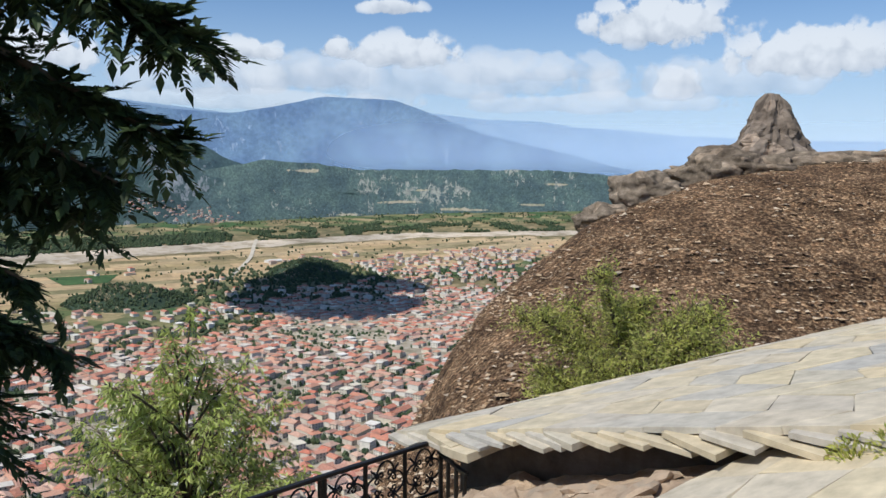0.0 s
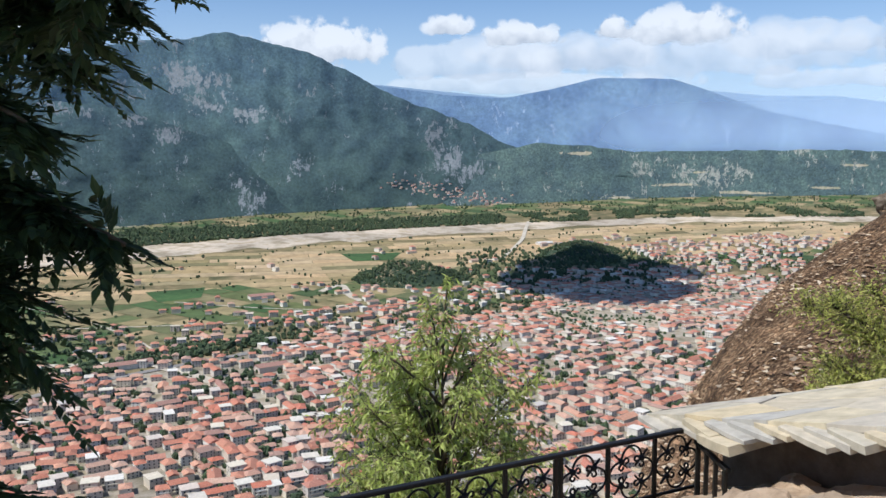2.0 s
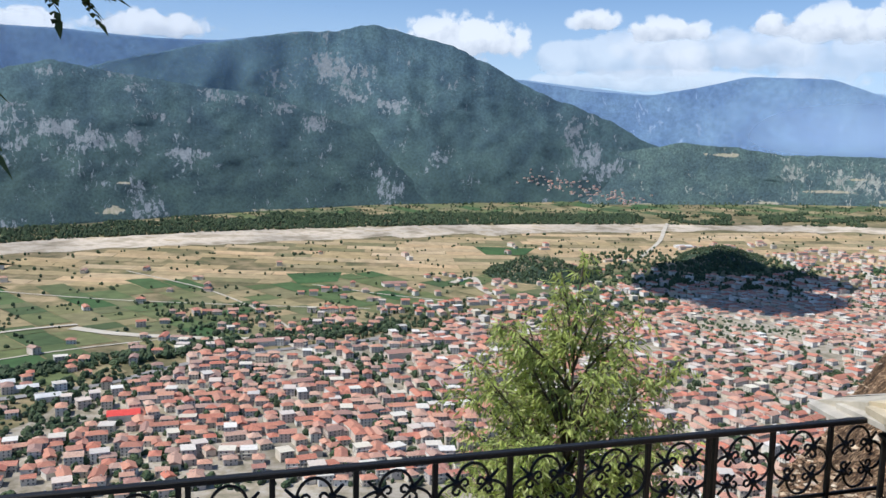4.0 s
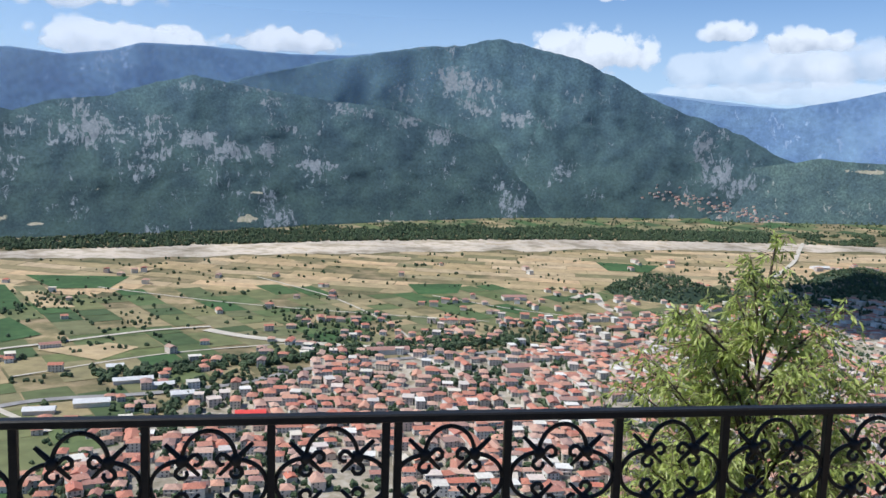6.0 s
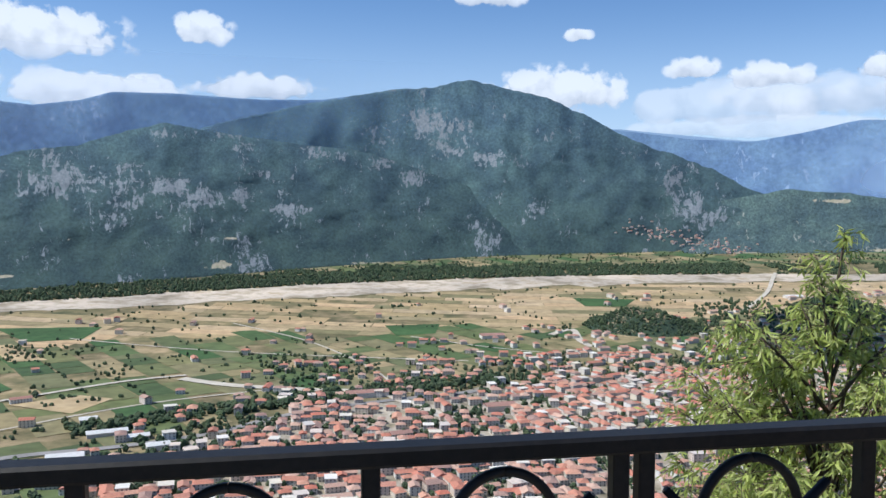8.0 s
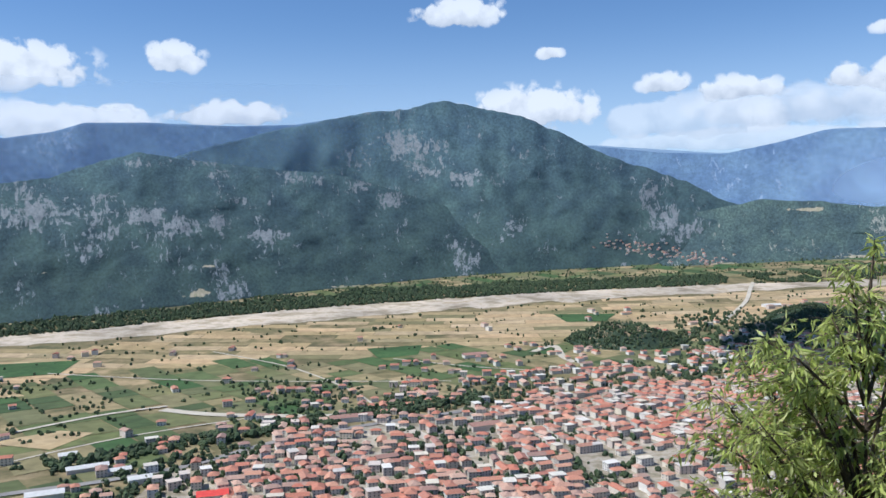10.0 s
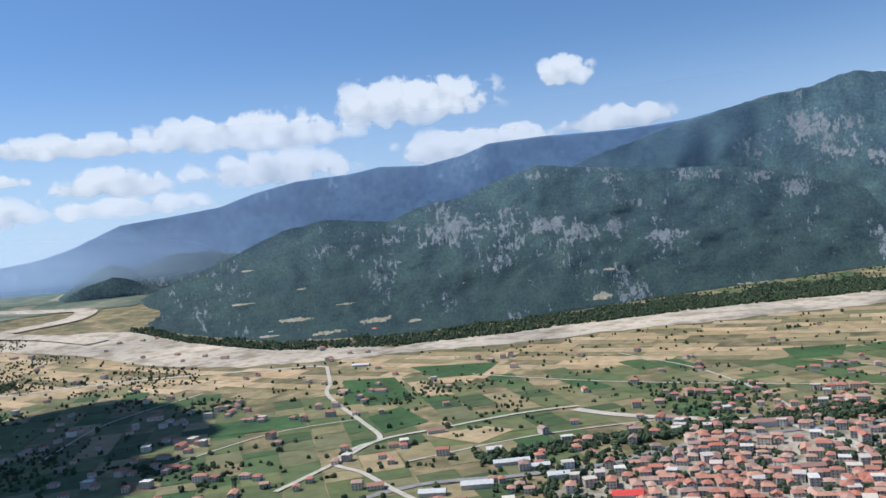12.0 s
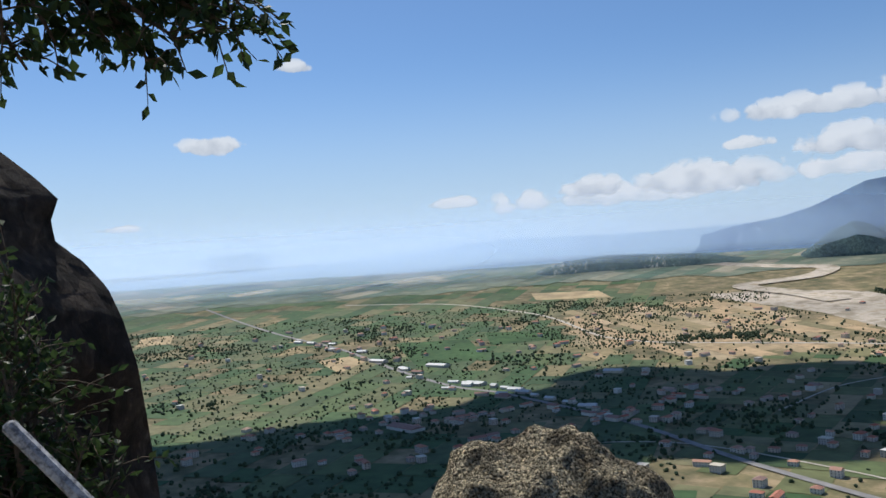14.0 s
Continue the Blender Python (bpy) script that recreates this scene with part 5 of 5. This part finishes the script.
def leafy_tree(name, base, top, limbs, leaf, mat, per, label, category="tree", droop=0.25, trunk_r=0.07, outer=0.15):
    """Tapered trunk, limbs to given points, twigs and leaves along them."""
    root = new(name)
    root.location = base
    tagged(root, label, category)
    base, top = Vector(base), Vector(top)
    v, f = [], []
    mid = base.lerp(top, 0.5) + Vector((0.05, 0.03, 0))
    tube_into(v, f, [q - base for q in (base, base.lerp(mid, 0.5), mid, mid.lerp(top, 0.5), top)], [trunk_r, trunk_r * 0.8, trunk_r * 0.6, trunk_r * 0.4, trunk_r * 0.15], 7)
    part("trunk", mesh_of("trunk", v, f, BARK, smooth=True), None, root)
    lv, lf = [], []
    for start, tip in limbs:
        a, b = base.lerp(top, start), Vector(tip)
        bend = a.lerp(b, 0.5) + Vector((0, 0, 0.12 * (b - a).length))
        v, f = [], []
        pts = [a, a.lerp(bend, 0.6), bend.lerp(b, 0.3), b]
        tube_into(v, f, [q - base for q in pts], [0.022, 0.016, 0.011, 0.004], 5)
        span = (b - a).length
        for k in range(int(per * span)):
            t = rng.uniform(outer, 1.0)
            q = pts[0].lerp(pts[1], t * 3) if t < 1 / 3 else (pts[1].lerp(pts[2], t * 3 - 1) if t < 2 / 3 else pts[2].lerp(pts[3], t * 3 - 2))
            d = (rand_dir() + (b - a).normalized() * 0.7 + Vector((0, 0, 0.25))).normalized()
            ln = rng.uniform(0.12, 0.3) * min(1.4, span)
            end = q + d * ln + Vector((0, 0, -droop * ln))
            tube_into(v, f, [q - base, q.lerp(end, 0.5) - base + Vector((0, 0, 0.02)), end - base], [0.004, 0.003, 0.0015], 3)
            for m in range(7):
                w = q.lerp(end, 0.25 + 0.75 * m / 6)
                o = (d * 0.6 + rand_dir() * 0.8 + Vector((0, 0, -droop * 2))).normalized()
                leaf_into(lv, lf, w - base, o, rand_dir(), leaf[0] * rng.uniform(0.7, 1.2), leaf[1] * rng.uniform(0.8, 1.2))
        part("limb", mesh_of("limb", v, f, BARK, smooth=True), None, root)
    part("crown", mesh_of("crown", lv, lf, mat), None, root)
    return root


limbs = []
for k in range(84):
    a = rng.uniform(0, 6.28)
    t = rng.random()
    rad = float(np.interp(t, (0, 0.5, 0.85, 1.0), (1.45, 1.45, 1.25, 0.7))) * (0.3 + 0.7 * math.sqrt(rng.random()))
    limbs.append((0.35 + 0.42 * t, (3.42 + math.cos(a) * rad, 7.3 + math.sin(a) * rad * 0.9, -4.1 + 3.0 * t + rng.uniform(-0.15, 0.25))))
limbs += [(0.9, (3.28, 7.2, -0.5)), (0.95, (3.56, 7.3, -0.3)), (0.9, (3.45, 7.1, -0.85)), (0.88, (3.2, 7.3, -0.9)), (0.88, (3.75, 7.3, -0.95)), (0.85, (2.6, 7.2, -1.05)), (0.85, (4.3, 7.3, -1.0))]
leafy_tree("willow_tree", (3.4, 7.4, -8.0), (3.5, 7.3, -0.75), limbs, (0.115, 0.025), WILLOW, 30, "light green narrow-leaved tree growing below the railing", droop=0.5, trunk_r=0.045, outer=0.25)

# ---- conifer beside the steps ----
conifer = new("cypress_tree")
conifer.location = (-1.6, -0.3, -1.4)
tagged(conifer, "dark shaded cypress with drooping sprays beside the steps", "tree")
cb = Vector(conifer.location)
v, f = [], []
tube_into(v, f, [Vector((0, 0, 0)), Vector((0.03, 0, 2.0)), Vector((0, 0.02, 4.6))], [0.16, 0.12, 0.03], 9)
part("trunk", mesh_of("trunk", v, f, BARK, smooth=True), None, conifer)


def bough(tip, start_z, spread, count, seed):
    """A hanging bough with flat feathery sprays."""
    r = random.Random(seed)
    a, b = Vector((-1.5, -0.3, start_z)), Vector(tip)
    top = a.lerp(b, 0.6) + Vector((0, 0, 0.25))
    v, f, lv, lf = [], [], [], []
    tube_into(v, f, [a - cb, a.lerp(top, 0.5) - cb, top - cb, b - cb], [0.03, 0.022, 0.014, 0.003], 5)
    for k in range(count):
        t = r.random() ** 0.5
        q = a.lerp(top, t / 0.6) if t < 0.6 else top.lerp(b, (t - 0.6) / 0.4)
        d = (b - a).normalized() * 0.3 + Vector((r.uniform(-1, 1), r.uniform(-1, 1), r.uniform(-1.0, 0.45)))
        d.normalize()
        ln = r.uniform(0.1, 0.26) * spread * (1.15 - 0.6 * t)
        end = q + d * ln + Vector((0, 0, -0.25 * ln))
        side = d.cross(Vector((r.uniform(-0.4, 0.4), r.uniform(-0.4, 0.4), 1))).normalized()
        for m in range(11):
            w = q.lerp(end, m / 10)
            for s in (-1, 1):
                leaf_into(lv, lf, w - cb, d * 0.8 + side * s * 0.75 + Vector((0, 0, -0.1)), Vector((r.uniform(-1, 1), 0, 1)), 0.028 * (1.15 - 0.7 * m / 10) * r.uniform(0.8, 1.3), 0.01)
        leaf_into(lv, lf, end - cb, d, Vector((0, 0, 1)), 0.03, 0.011)
    limb = part("bough", mesh_of("bough", v, f, BARK, smooth=True), None, conifer)
    part("foliage", mesh_of("foliage", lv, lf, CYPRESS), None, limb)


edge = ((0.53, -1.3, 1.5), (0.5, -1.28, 1.38), (0.45, -1.2, 1.33), (0.42, -1.14, 1.28), (0.36, -1.06, 1.2), (0.28, -1.0, 1.12), (0.44, -0.97, 1.07), (0.37, -0.95, 1.1))
inner = ((0.54, -0.37, 1.49), (0.44, -0.37, 1.42), (0.37, -0.4, 1.3), (0.3, -0.38, 1.2), (0.28, -0.35, 1.08))
deal = random.Random(77)
tips = [(e, e[2] + 0.55, 0.5, 330) for e in edge]
for k in range(32):
    e = edge[k % len(edge)]
    dx, dz = deal.uniform(0.07, 0.35), deal.uniform(0.03, 0.5)
    tips.append(((e[0] - dx, e[1] + deal.uniform(-0.05, 0.25), e[2] + dz), e[2] + dz + 0.45, 0.8, 330))
tips += [(e, e[2] + 0.5, 0.6, 320) for e in inner]
for k in range(12):
    e = inner[k % len(inner)]
    tips.append(((e[0] - deal.uniform(0.05, 0.4), e[1] + deal.uniform(-0.1, 0.2), e[2] + deal.uniform(0.05, 0.45)), e[2] + 0.7, 0.8, 300))
for k in range(8):
    tips.append(((deal.uniform(-0.4, 0.1), -0.7 + deal.uniform(-0.1, 0.3), deal.uniform(1.05, 1.9)), deal.uniform(1.7, 2.6), 1.1, 280))
for k in range(8):
    tips.append(((deal.uniform(0.12, 0.34), deal.uniform(-0.98, -0.82), deal.uniform(0.78, 1.12)), deal.uniform(1.3, 1.7), 0.7, 300))
for k in range(14):
    a, z = 1.9 + 0.28 * k, 0.6 + 2.3 * deal.random()
    tips.append(((-1.6 + math.cos(a) * (1.1 - 0.22 * z), -0.3 + math.sin(a) * (1.1 - 0.22 * z), z), z + 0.3, 1.6, 150))
for k in range(6):
    tips.append(((-1.6 + deal.uniform(-0.3, 0.3), -0.3 + deal.uniform(-0.3, 0.3), 2.6 + 0.15 * k), 2.4 + 0.12 * k, 1.6, 150))
for k, (tip, z0, spread, count) in enumerate(tips):
    bough(tip, z0, spread, count, 100 + k)

# ---- rock hill ----
def conglomerate(name, stops, scale):
    m, nt, p = material(name)
    pos = nt.nodes.new("ShaderNodeNewGeometry").outputs["Position"]
    vor = node(nt, "ShaderNodeTexVoronoi", Scale=scale)
    nt.links.new(pos, vor.inputs["Vector"])
    fine = noise_of(nt, scale * 1.6, 8.0, 0.7)
    col = ramp(nt, fine, stops)
    peb = nt.nodes.new("ShaderNodeSeparateColor")
    nt.links.new(vor.outputs["Color"], peb.inputs[0])
    pale = ramp(nt, peb.outputs[0], [(0.0, (0.5, 0.46, 0.42)), (0.6, (1.0, 0.95, 0.9)), (1.0, (1.7, 1.55, 1.4))])
    col = mix(nt, 0.8, col, pale, "MULTIPLY")
    wide = noise_of(nt, scale * 0.1, 4.0)
    col = mix(nt, 1.0, col, ramp(nt, wide, [(0.32, (0.42, 0.38, 0.35)), (0.66, (1.35, 1.3, 1.25))]), "MULTIPLY")
    nt.links.new(col, p.inputs["Base Color"])
    p.inputs["Roughness"].default_value = 0.95
    p.inputs["Specular IOR Level"].default_value = 0.15
    hgt = nt.nodes.new("ShaderNodeMath")
    hgt.operation = "SUBTRACT"
    nt.links.new(fine, hgt.inputs[0])
    nt.links.new(vor.outputs["Distance"], hgt.inputs[1])
    b = node(nt, "ShaderNodeBump", Strength=0.9, Distance=0.12)
    nt.links.new(hgt.outputs[0], b.inputs["Height"])
    nt.links.new(b.outputs["Normal"], p.inputs["Normal"])
    return m


HILL = conglomerate("brown_conglomerate", [(0.34, (0.03, 0.02, 0.012)), (0.5, (0.13, 0.084, 0.05)), (0.63, (0.42, 0.32, 0.21))], 4.5)
GREYROCK = conglomerate("grey_sandstone", [(0.3, (0.12, 0.105, 0.085)), (0.55, (0.25, 0.22, 0.18)), (0.7, (0.36, 0.32, 0.27))], 1.6)
SPIRE = conglomerate("spire_sandstone", [(0.3, (0.17, 0.15, 0.13)), (0.55, (0.28, 0.25, 0.22)), (0.7, (0.34, 0.3, 0.26))], 0.35)
# Near-black: the shade on the backlit cliff is put into its colour.
CLIFF = conglomerate("shade_dark_cliff", [(0.3, (0.018, 0.016, 0.014)), (0.55, (0.045, 0.038, 0.032)), (0.7, (0.1, 0.085, 0.07))], 1.4)
LICHEN = conglomerate("lichen_rock", [(0.38, (0.045, 0.04, 0.026)), (0.46, (0.19, 0.17, 0.11)), (0.53, (0.62, 0.58, 0.43))], 38)
CREST = ((-33, -19), (-35.1, -16.6), (-36, -14.8), (-38, -11.3), (-40.3, -8.2), (-43.3, -5.5), (-47, -2.6), (-50, -1.2), (-54, 0.4), (-58, 1.2), (-64, 2.0), (-75, 3.5), (-95, 4))
ca, ce = zip(*sorted(CREST))
v, f = [], []
rows, azs = 70, np.arange(-95, -32.9, 0.5)
for a in azs:
    ec = float(np.interp(a, ca, ce)) + 0.12 * fbm(a * 0.9, 4.4, 0, 4)
    rc = 34 + (-a - 33) * 0.6
    for j in range(rows + 3):
        s = min(1.0, j / rows)
        r = 9 + (rc - 9) * s
        el = ec - (ec + 34) * (1 - s) ** 1.7
        if j > rows:
            r += 2.5 * (j - rows)
            el -= 5 * (j - rows)
        r += 0.5 * fbm(a * 0.12, s * 6, 3.3, 5) * (1 - s)
        p = polar(a, r, r * math.tan(radians(el)) + 0.10 * fbm(a * 0.6, s * 18, 1.1, 4) * (s < 0.97))
        v.append((p.x + 0.15, p.y - 2.29 * 0.6, p.z + 0.6))
n = rows + 3
for i in range(len(azs) - 1):
    for j in range(n - 1):
        f.append((i * n + j, i * n + j + 1, (i + 1) * n + j + 1, (i + 1) * n + j))
hill_points = v
tagged(part("rock_hill", mesh_of("rock_hill", v, f, HILL, smooth=True), None), "steep brown conglomerate rock slope with dry tufts", "rock slope", kind="structure")
# loose stones and tufts over the slope
STONES = palette("loose_stones", [(0.2, 0.12, 0.07), (0.42, 0.3, 0.18), (0.6, 0.5, 0.37), (0.07, 0.042, 0.025), (0.34, 0.21, 0.12), (0.12, 0.07, 0.04), (0.5, 0.37, 0.24)], "island", 20)
sv, sf = [], []
for q in range(24000):
    p = Vector(hill_points[rng.randrange(len(azs)) * n + rng.randrange(4, rows - 1)]) + Vector((rng.uniform(-0.25, 0.25), rng.uniform(-0.25, 0.25), 0))
    if fbm(p.x * 0.22, p.y * 0.22, p.z * 0.5, 4) < rng.uniform(-0.45, 0.12):
        continue
    s = rng.uniform(0.035, 0.13) * (2.1 if rng.random() < 0.06 else 1)
    b = len(sv)
    for k in range(5):
        t = 1.2566 * k + rng.random()
        sv.append((p.x + math.cos(t) * s * rng.uniform(0.6, 1.3), p.y + math.sin(t) * s * rng.uniform(0.6, 1.3), p.z + rng.uniform(-0.02, 0.03)))
    sv.append((p.x + rng.uniform(-0.5, 0.5) * s, p.y + rng.uniform(-0.5, 0.5) * s, p.z + s * rng.uniform(0.1, 0.6)))
    sf += [(b + k, b + (k + 1) % 5, b + 5) for k in range(5)]
tagged(part("slope_stones", mesh_of("slope_stones", sv, sf, STONES), None), "loose pebbles and clods over the brown slope", "stones", kind="stuff")


def rock_at(az, el, d, size, mat, seed, label, name="boulder", rough=0.4, freq=1.2, turn=0.0):
    ob = part(name, boulder(name, size, seed, mat, 5, rough, freq), None)
    p = polar(az, d, d * math.tan(radians(el)))
    ob.matrix_basis = pose(p.x + 0.15, p.y - 1.4, p.z + 0.6, 0, 0, az + turn)
    return tagged(ob, label, "rock")


rock_at(-51.0, -0.35, 46, (2.0, 1.8, 1.2), GREYROCK, 3.0, "rounded grey-brown boulder on the crest of the slope")
rock_at(-55.3, 1.1, 50, (2.2, 2.0, 1.3), GREYROCK, 8.0, "broken sandstone outcrop along the crest", "outcrop")
rock_at(-62, 1.3, 52, (5.2, 2.5, 0.9), GREYROCK, 13.0, "flat sandstone ledge on the crest", "outcrop")
rock_at(-57.5, 0.7, 50, (4.6, 2.2, 1.0), GREYROCK, 23.0, "layered sandstone ledge below the pinnacle", "outcrop", 0.5, 2.2)
rock_at(-67, 1.5, 55, (5.0, 2.5, 0.9), GREYROCK, 29.0, "flat sandstone ledge running along the crest", "outcrop", 0.5, 2.0)
rock_at(-48.6, -2.2, 44, (1.6, 1.5, 0.9), GREYROCK, 17.0, "low sandstone ledge at the end of the crest", "outcrop")


def spire(az, el0, el1, d, half, label):
    """A weathered sandstone pinnacle, stepped and narrowing."""
    z0, z1 = d * math.tan(radians(el0)), d * math.tan(radians(el1))
    v, f = [], []
    rings, sides = 60, 64
    for i in range(rings + 1):
        s = i / rings
        w = half * float(np.interp(s, (0, 0.3, 0.45, 0.6, 0.8, 0.93, 1.0), (1.35, 1.05, 0.95, 0.72, 0.5, 0.34, 0.16)))
        for k in range(sides):
            t = 2 * math.pi * k / sides
            e = w * (1.05 + 0.3 * fbm(math.cos(t) * 1.8 + 5, math.sin(t) * 1.8, s * 3.2, 5) - 0.34 * abs(fbm(math.cos(t) * 4, math.sin(t) * 4, s * 2.2, 4)) - 0.1 * abs(fbm(math.cos(t) * 3, math.sin(t) * 3, s * 14, 3)))
            v.append((math.cos(t) * e + half * 0.12 * s, math.sin(t) * e, z0 + (z1 - z0) * s + 0.03 * (z1 - z0) * fbm(math.cos(t) * 2, math.sin(t) * 2, s, 3) * (s > 0.05)))
    for i in range(rings):
        for k in range(sides):
            f.append((i * sides + k, i * sides + (k + 1) % sides, (i + 1) * sides + (k + 1) % sides, (i + 1) * sides + k))
    f.append(tuple(rings * sides + k for k in range(sides)))
    ob = part("rock_spire", mesh_of("rock_spire", v, f, SPIRE), None)
    p = polar(az, d)
    ob.location = (p.x, p.y, 0)
    return tagged(ob, label, "rock", kind="structure")


spire(-58.1, -1, 5.6, 170, 8.2, "tall grey sandstone pinnacle behind the slope")

# bush on the slope
bl = []
for k in range(60):
    a, t = rng.uniform(0, 6.28), rng.random()
    rad = 1.75 * math.sqrt(rng.random())
    bl.append((0.2 + 0.5 * t, (8.25 + math.cos(a) * rad * 0.62, 4.75 + math.sin(a) * rad, -1.9 + 2.0 * t * (1.1 - 0.3 * rad) + 0.1)))
leafy_tree("bush", (8.3, 4.75, -2.5), (8.35, 4.75, -1.05), bl, (0.07, 0.02), BUSH, 90, "yellow-green bush growing against the rock slope", "bush", 0.15, 0.04, 0.35)
for (x, y, z, s) in ((3.2, -0.78, 0.32, 0.11), (3.24, -0.92, 0.38, 0.12)):
    v, f = [], []
    for k in range(700):
        d = rand_dir()
        d.z = abs(d.z)
        leaf_into(v, f, d * s * rng.uniform(0.2, 1.0) * Vector((1, 1, 0.5)).length * 0.66, d + rand_dir() * 0.6, rand_dir(), 0.03, 0.012)
    ob = part("moss_tuft", mesh_of("moss_tuft", v, f, BUSH), None)
    ob.location = (x, y, z - 0.04)
    tagged(ob, "yellow-green stonecrop tuft growing on the slabs", "plant", "tufts on the slabs")

# ---- left side: rock in front, cliff, overhanging branch ----
rk = part("lichen_rock", boulder("lichen_rock", (1.16, 0.9, 1.45), 4.2, LICHEN, 6, 0.15, 2.1), None)
p = polar(65.0, 6.0)
rk.matrix_basis = pose(p.x - 0.6, p.y + 0.6, -2.78, 0, 0, 65)
tagged(rk, "rounded dark rock crusted with pale lichen below the terrace", "rock")

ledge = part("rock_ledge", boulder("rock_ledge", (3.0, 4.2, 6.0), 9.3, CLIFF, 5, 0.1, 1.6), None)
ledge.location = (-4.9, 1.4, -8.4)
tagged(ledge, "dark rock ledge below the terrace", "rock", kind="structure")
v, f = [], []
OUT = ((-80, 91), (-13.7, 90.7), (-8.3, 91.2), (-5.4, 91.5), (-2.4, 92.2), (-0.2, 93.0), (1.5, 94.3), (2.84, 95.8), (4.1, 96.0), (5.5, 95.5), (6.9, 96.8), (8.5, 98.6), (12, 103), (16, 112))
els, outs = zip(*OUT)
rows, cols = 70, 36
for i in range(rows + 1):
    el = -30 + 46 * i / rows
    edge = float(np.interp(el, els, outs))
    for j in range(cols + 1):
        s = j / cols
        a = edge + 34 * s
        d = 24 - 9 * math.sin(min(1, s * 1.6) * math.pi / 2) + 1.2 * fbm(a * 0.12, el * 0.16, 6.6, 5)
        q = polar(a, d, d * math.tan(radians(el)))
        v.append((q.x - 0.7, q.y + 0.7, q.z))
for i in range(rows):
    for j in range(cols):
        b = i * (cols + 1) + j
        f.append((b, b + 1, b + cols + 2, b + cols + 1))
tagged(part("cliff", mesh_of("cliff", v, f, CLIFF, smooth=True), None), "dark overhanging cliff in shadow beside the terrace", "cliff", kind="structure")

bough_tips = []
eye = Vector((-0.71, 0.72, -0.03))
for az, el, d in ((83.2, 17.2, 2.4), (84.5, 16.4, 2.45), (86, 16.6, 2.5), (87.5, 15.2, 2.4), (89.3, 13.6, 2.5), (90.6, 14.4, 2.5), (92, 15.2, 2.45), (93.5, 15.6, 2.6), (95, 14.8, 2.5), (96.8, 13.4, 2.5), (98, 15, 2.4), (99.5, 14.2, 2.5),
                  (90.5, 17, 2.6), (88, 18, 2.5), (86.5, 18.5, 2.5), (94, 17, 2.5), (97, 17.5, 2.6), (84.6, 19.2, 2.4), (101, 16, 2.5), (92, 18.5, 2.55), (96, 19, 2.5), (99, 18.5, 2.5)):
    bough_tips.append((rng.uniform(0.9, 1.0), tuple(eye + polar(az, d, d * math.tan(radians(el))))))
tree_foot = eye + polar(140, 4.2, -2.4)
leafy_tree("overhanging_tree", tuple(tree_foot), tuple(eye + polar(98, 2.6, 1.3)), bough_tips, (0.05, 0.028), DARKLEAF, 24, "dark broad-leaved branch hanging over the terrace", droop=0.1, trunk_r=0.06, outer=0.55)

# shrub and pale stone edge below the cliff
sb = []
for k in range(30):
    p = eye + polar(rng.uniform(92.5, 106), rng.uniform(3.6, 4.2), rng.uniform(-1.2, 0.0))
    sb.append((rng.uniform(0.2, 0.8), tuple(p)))
leafy_tree("shrub", tuple(eye + polar(99, 4.0, -2.2)), tuple(eye + polar(98, 3.9, -0.7)), sb, (0.055, 0.03), DARKLEAF, 30, "dark green shrub in the shade of the cliff", "shrub", 0.2, 0.03)
MARBLE = surface("whitewashed_stone", [(0.35, (0.14, 0.14, 0.145)), (0.5, (0.36, 0.36, 0.37)), (0.62, (0.5, 0.5, 0.5))], 60, 14, 0.8, 0.7, 0.004)
a, b = eye + polar(99.2, 2.4, -0.33), eye + polar(93.6, 2.3, -0.62)
d = (b - a)
bm = bmesh.new()
box(bm, (d.length, 0.04, 0.035), (0, 0, 0), None, 0.01)
ob = part("stone_kerb", bm, MARBLE)
ob.matrix_basis = Matrix.Translation((a + b) / 2) @ d.to_track_quat("X", "Z").to_matrix().to_4x4()
tagged(ob, "sloping whitewashed stone kerb beside the shrub", "kerb")
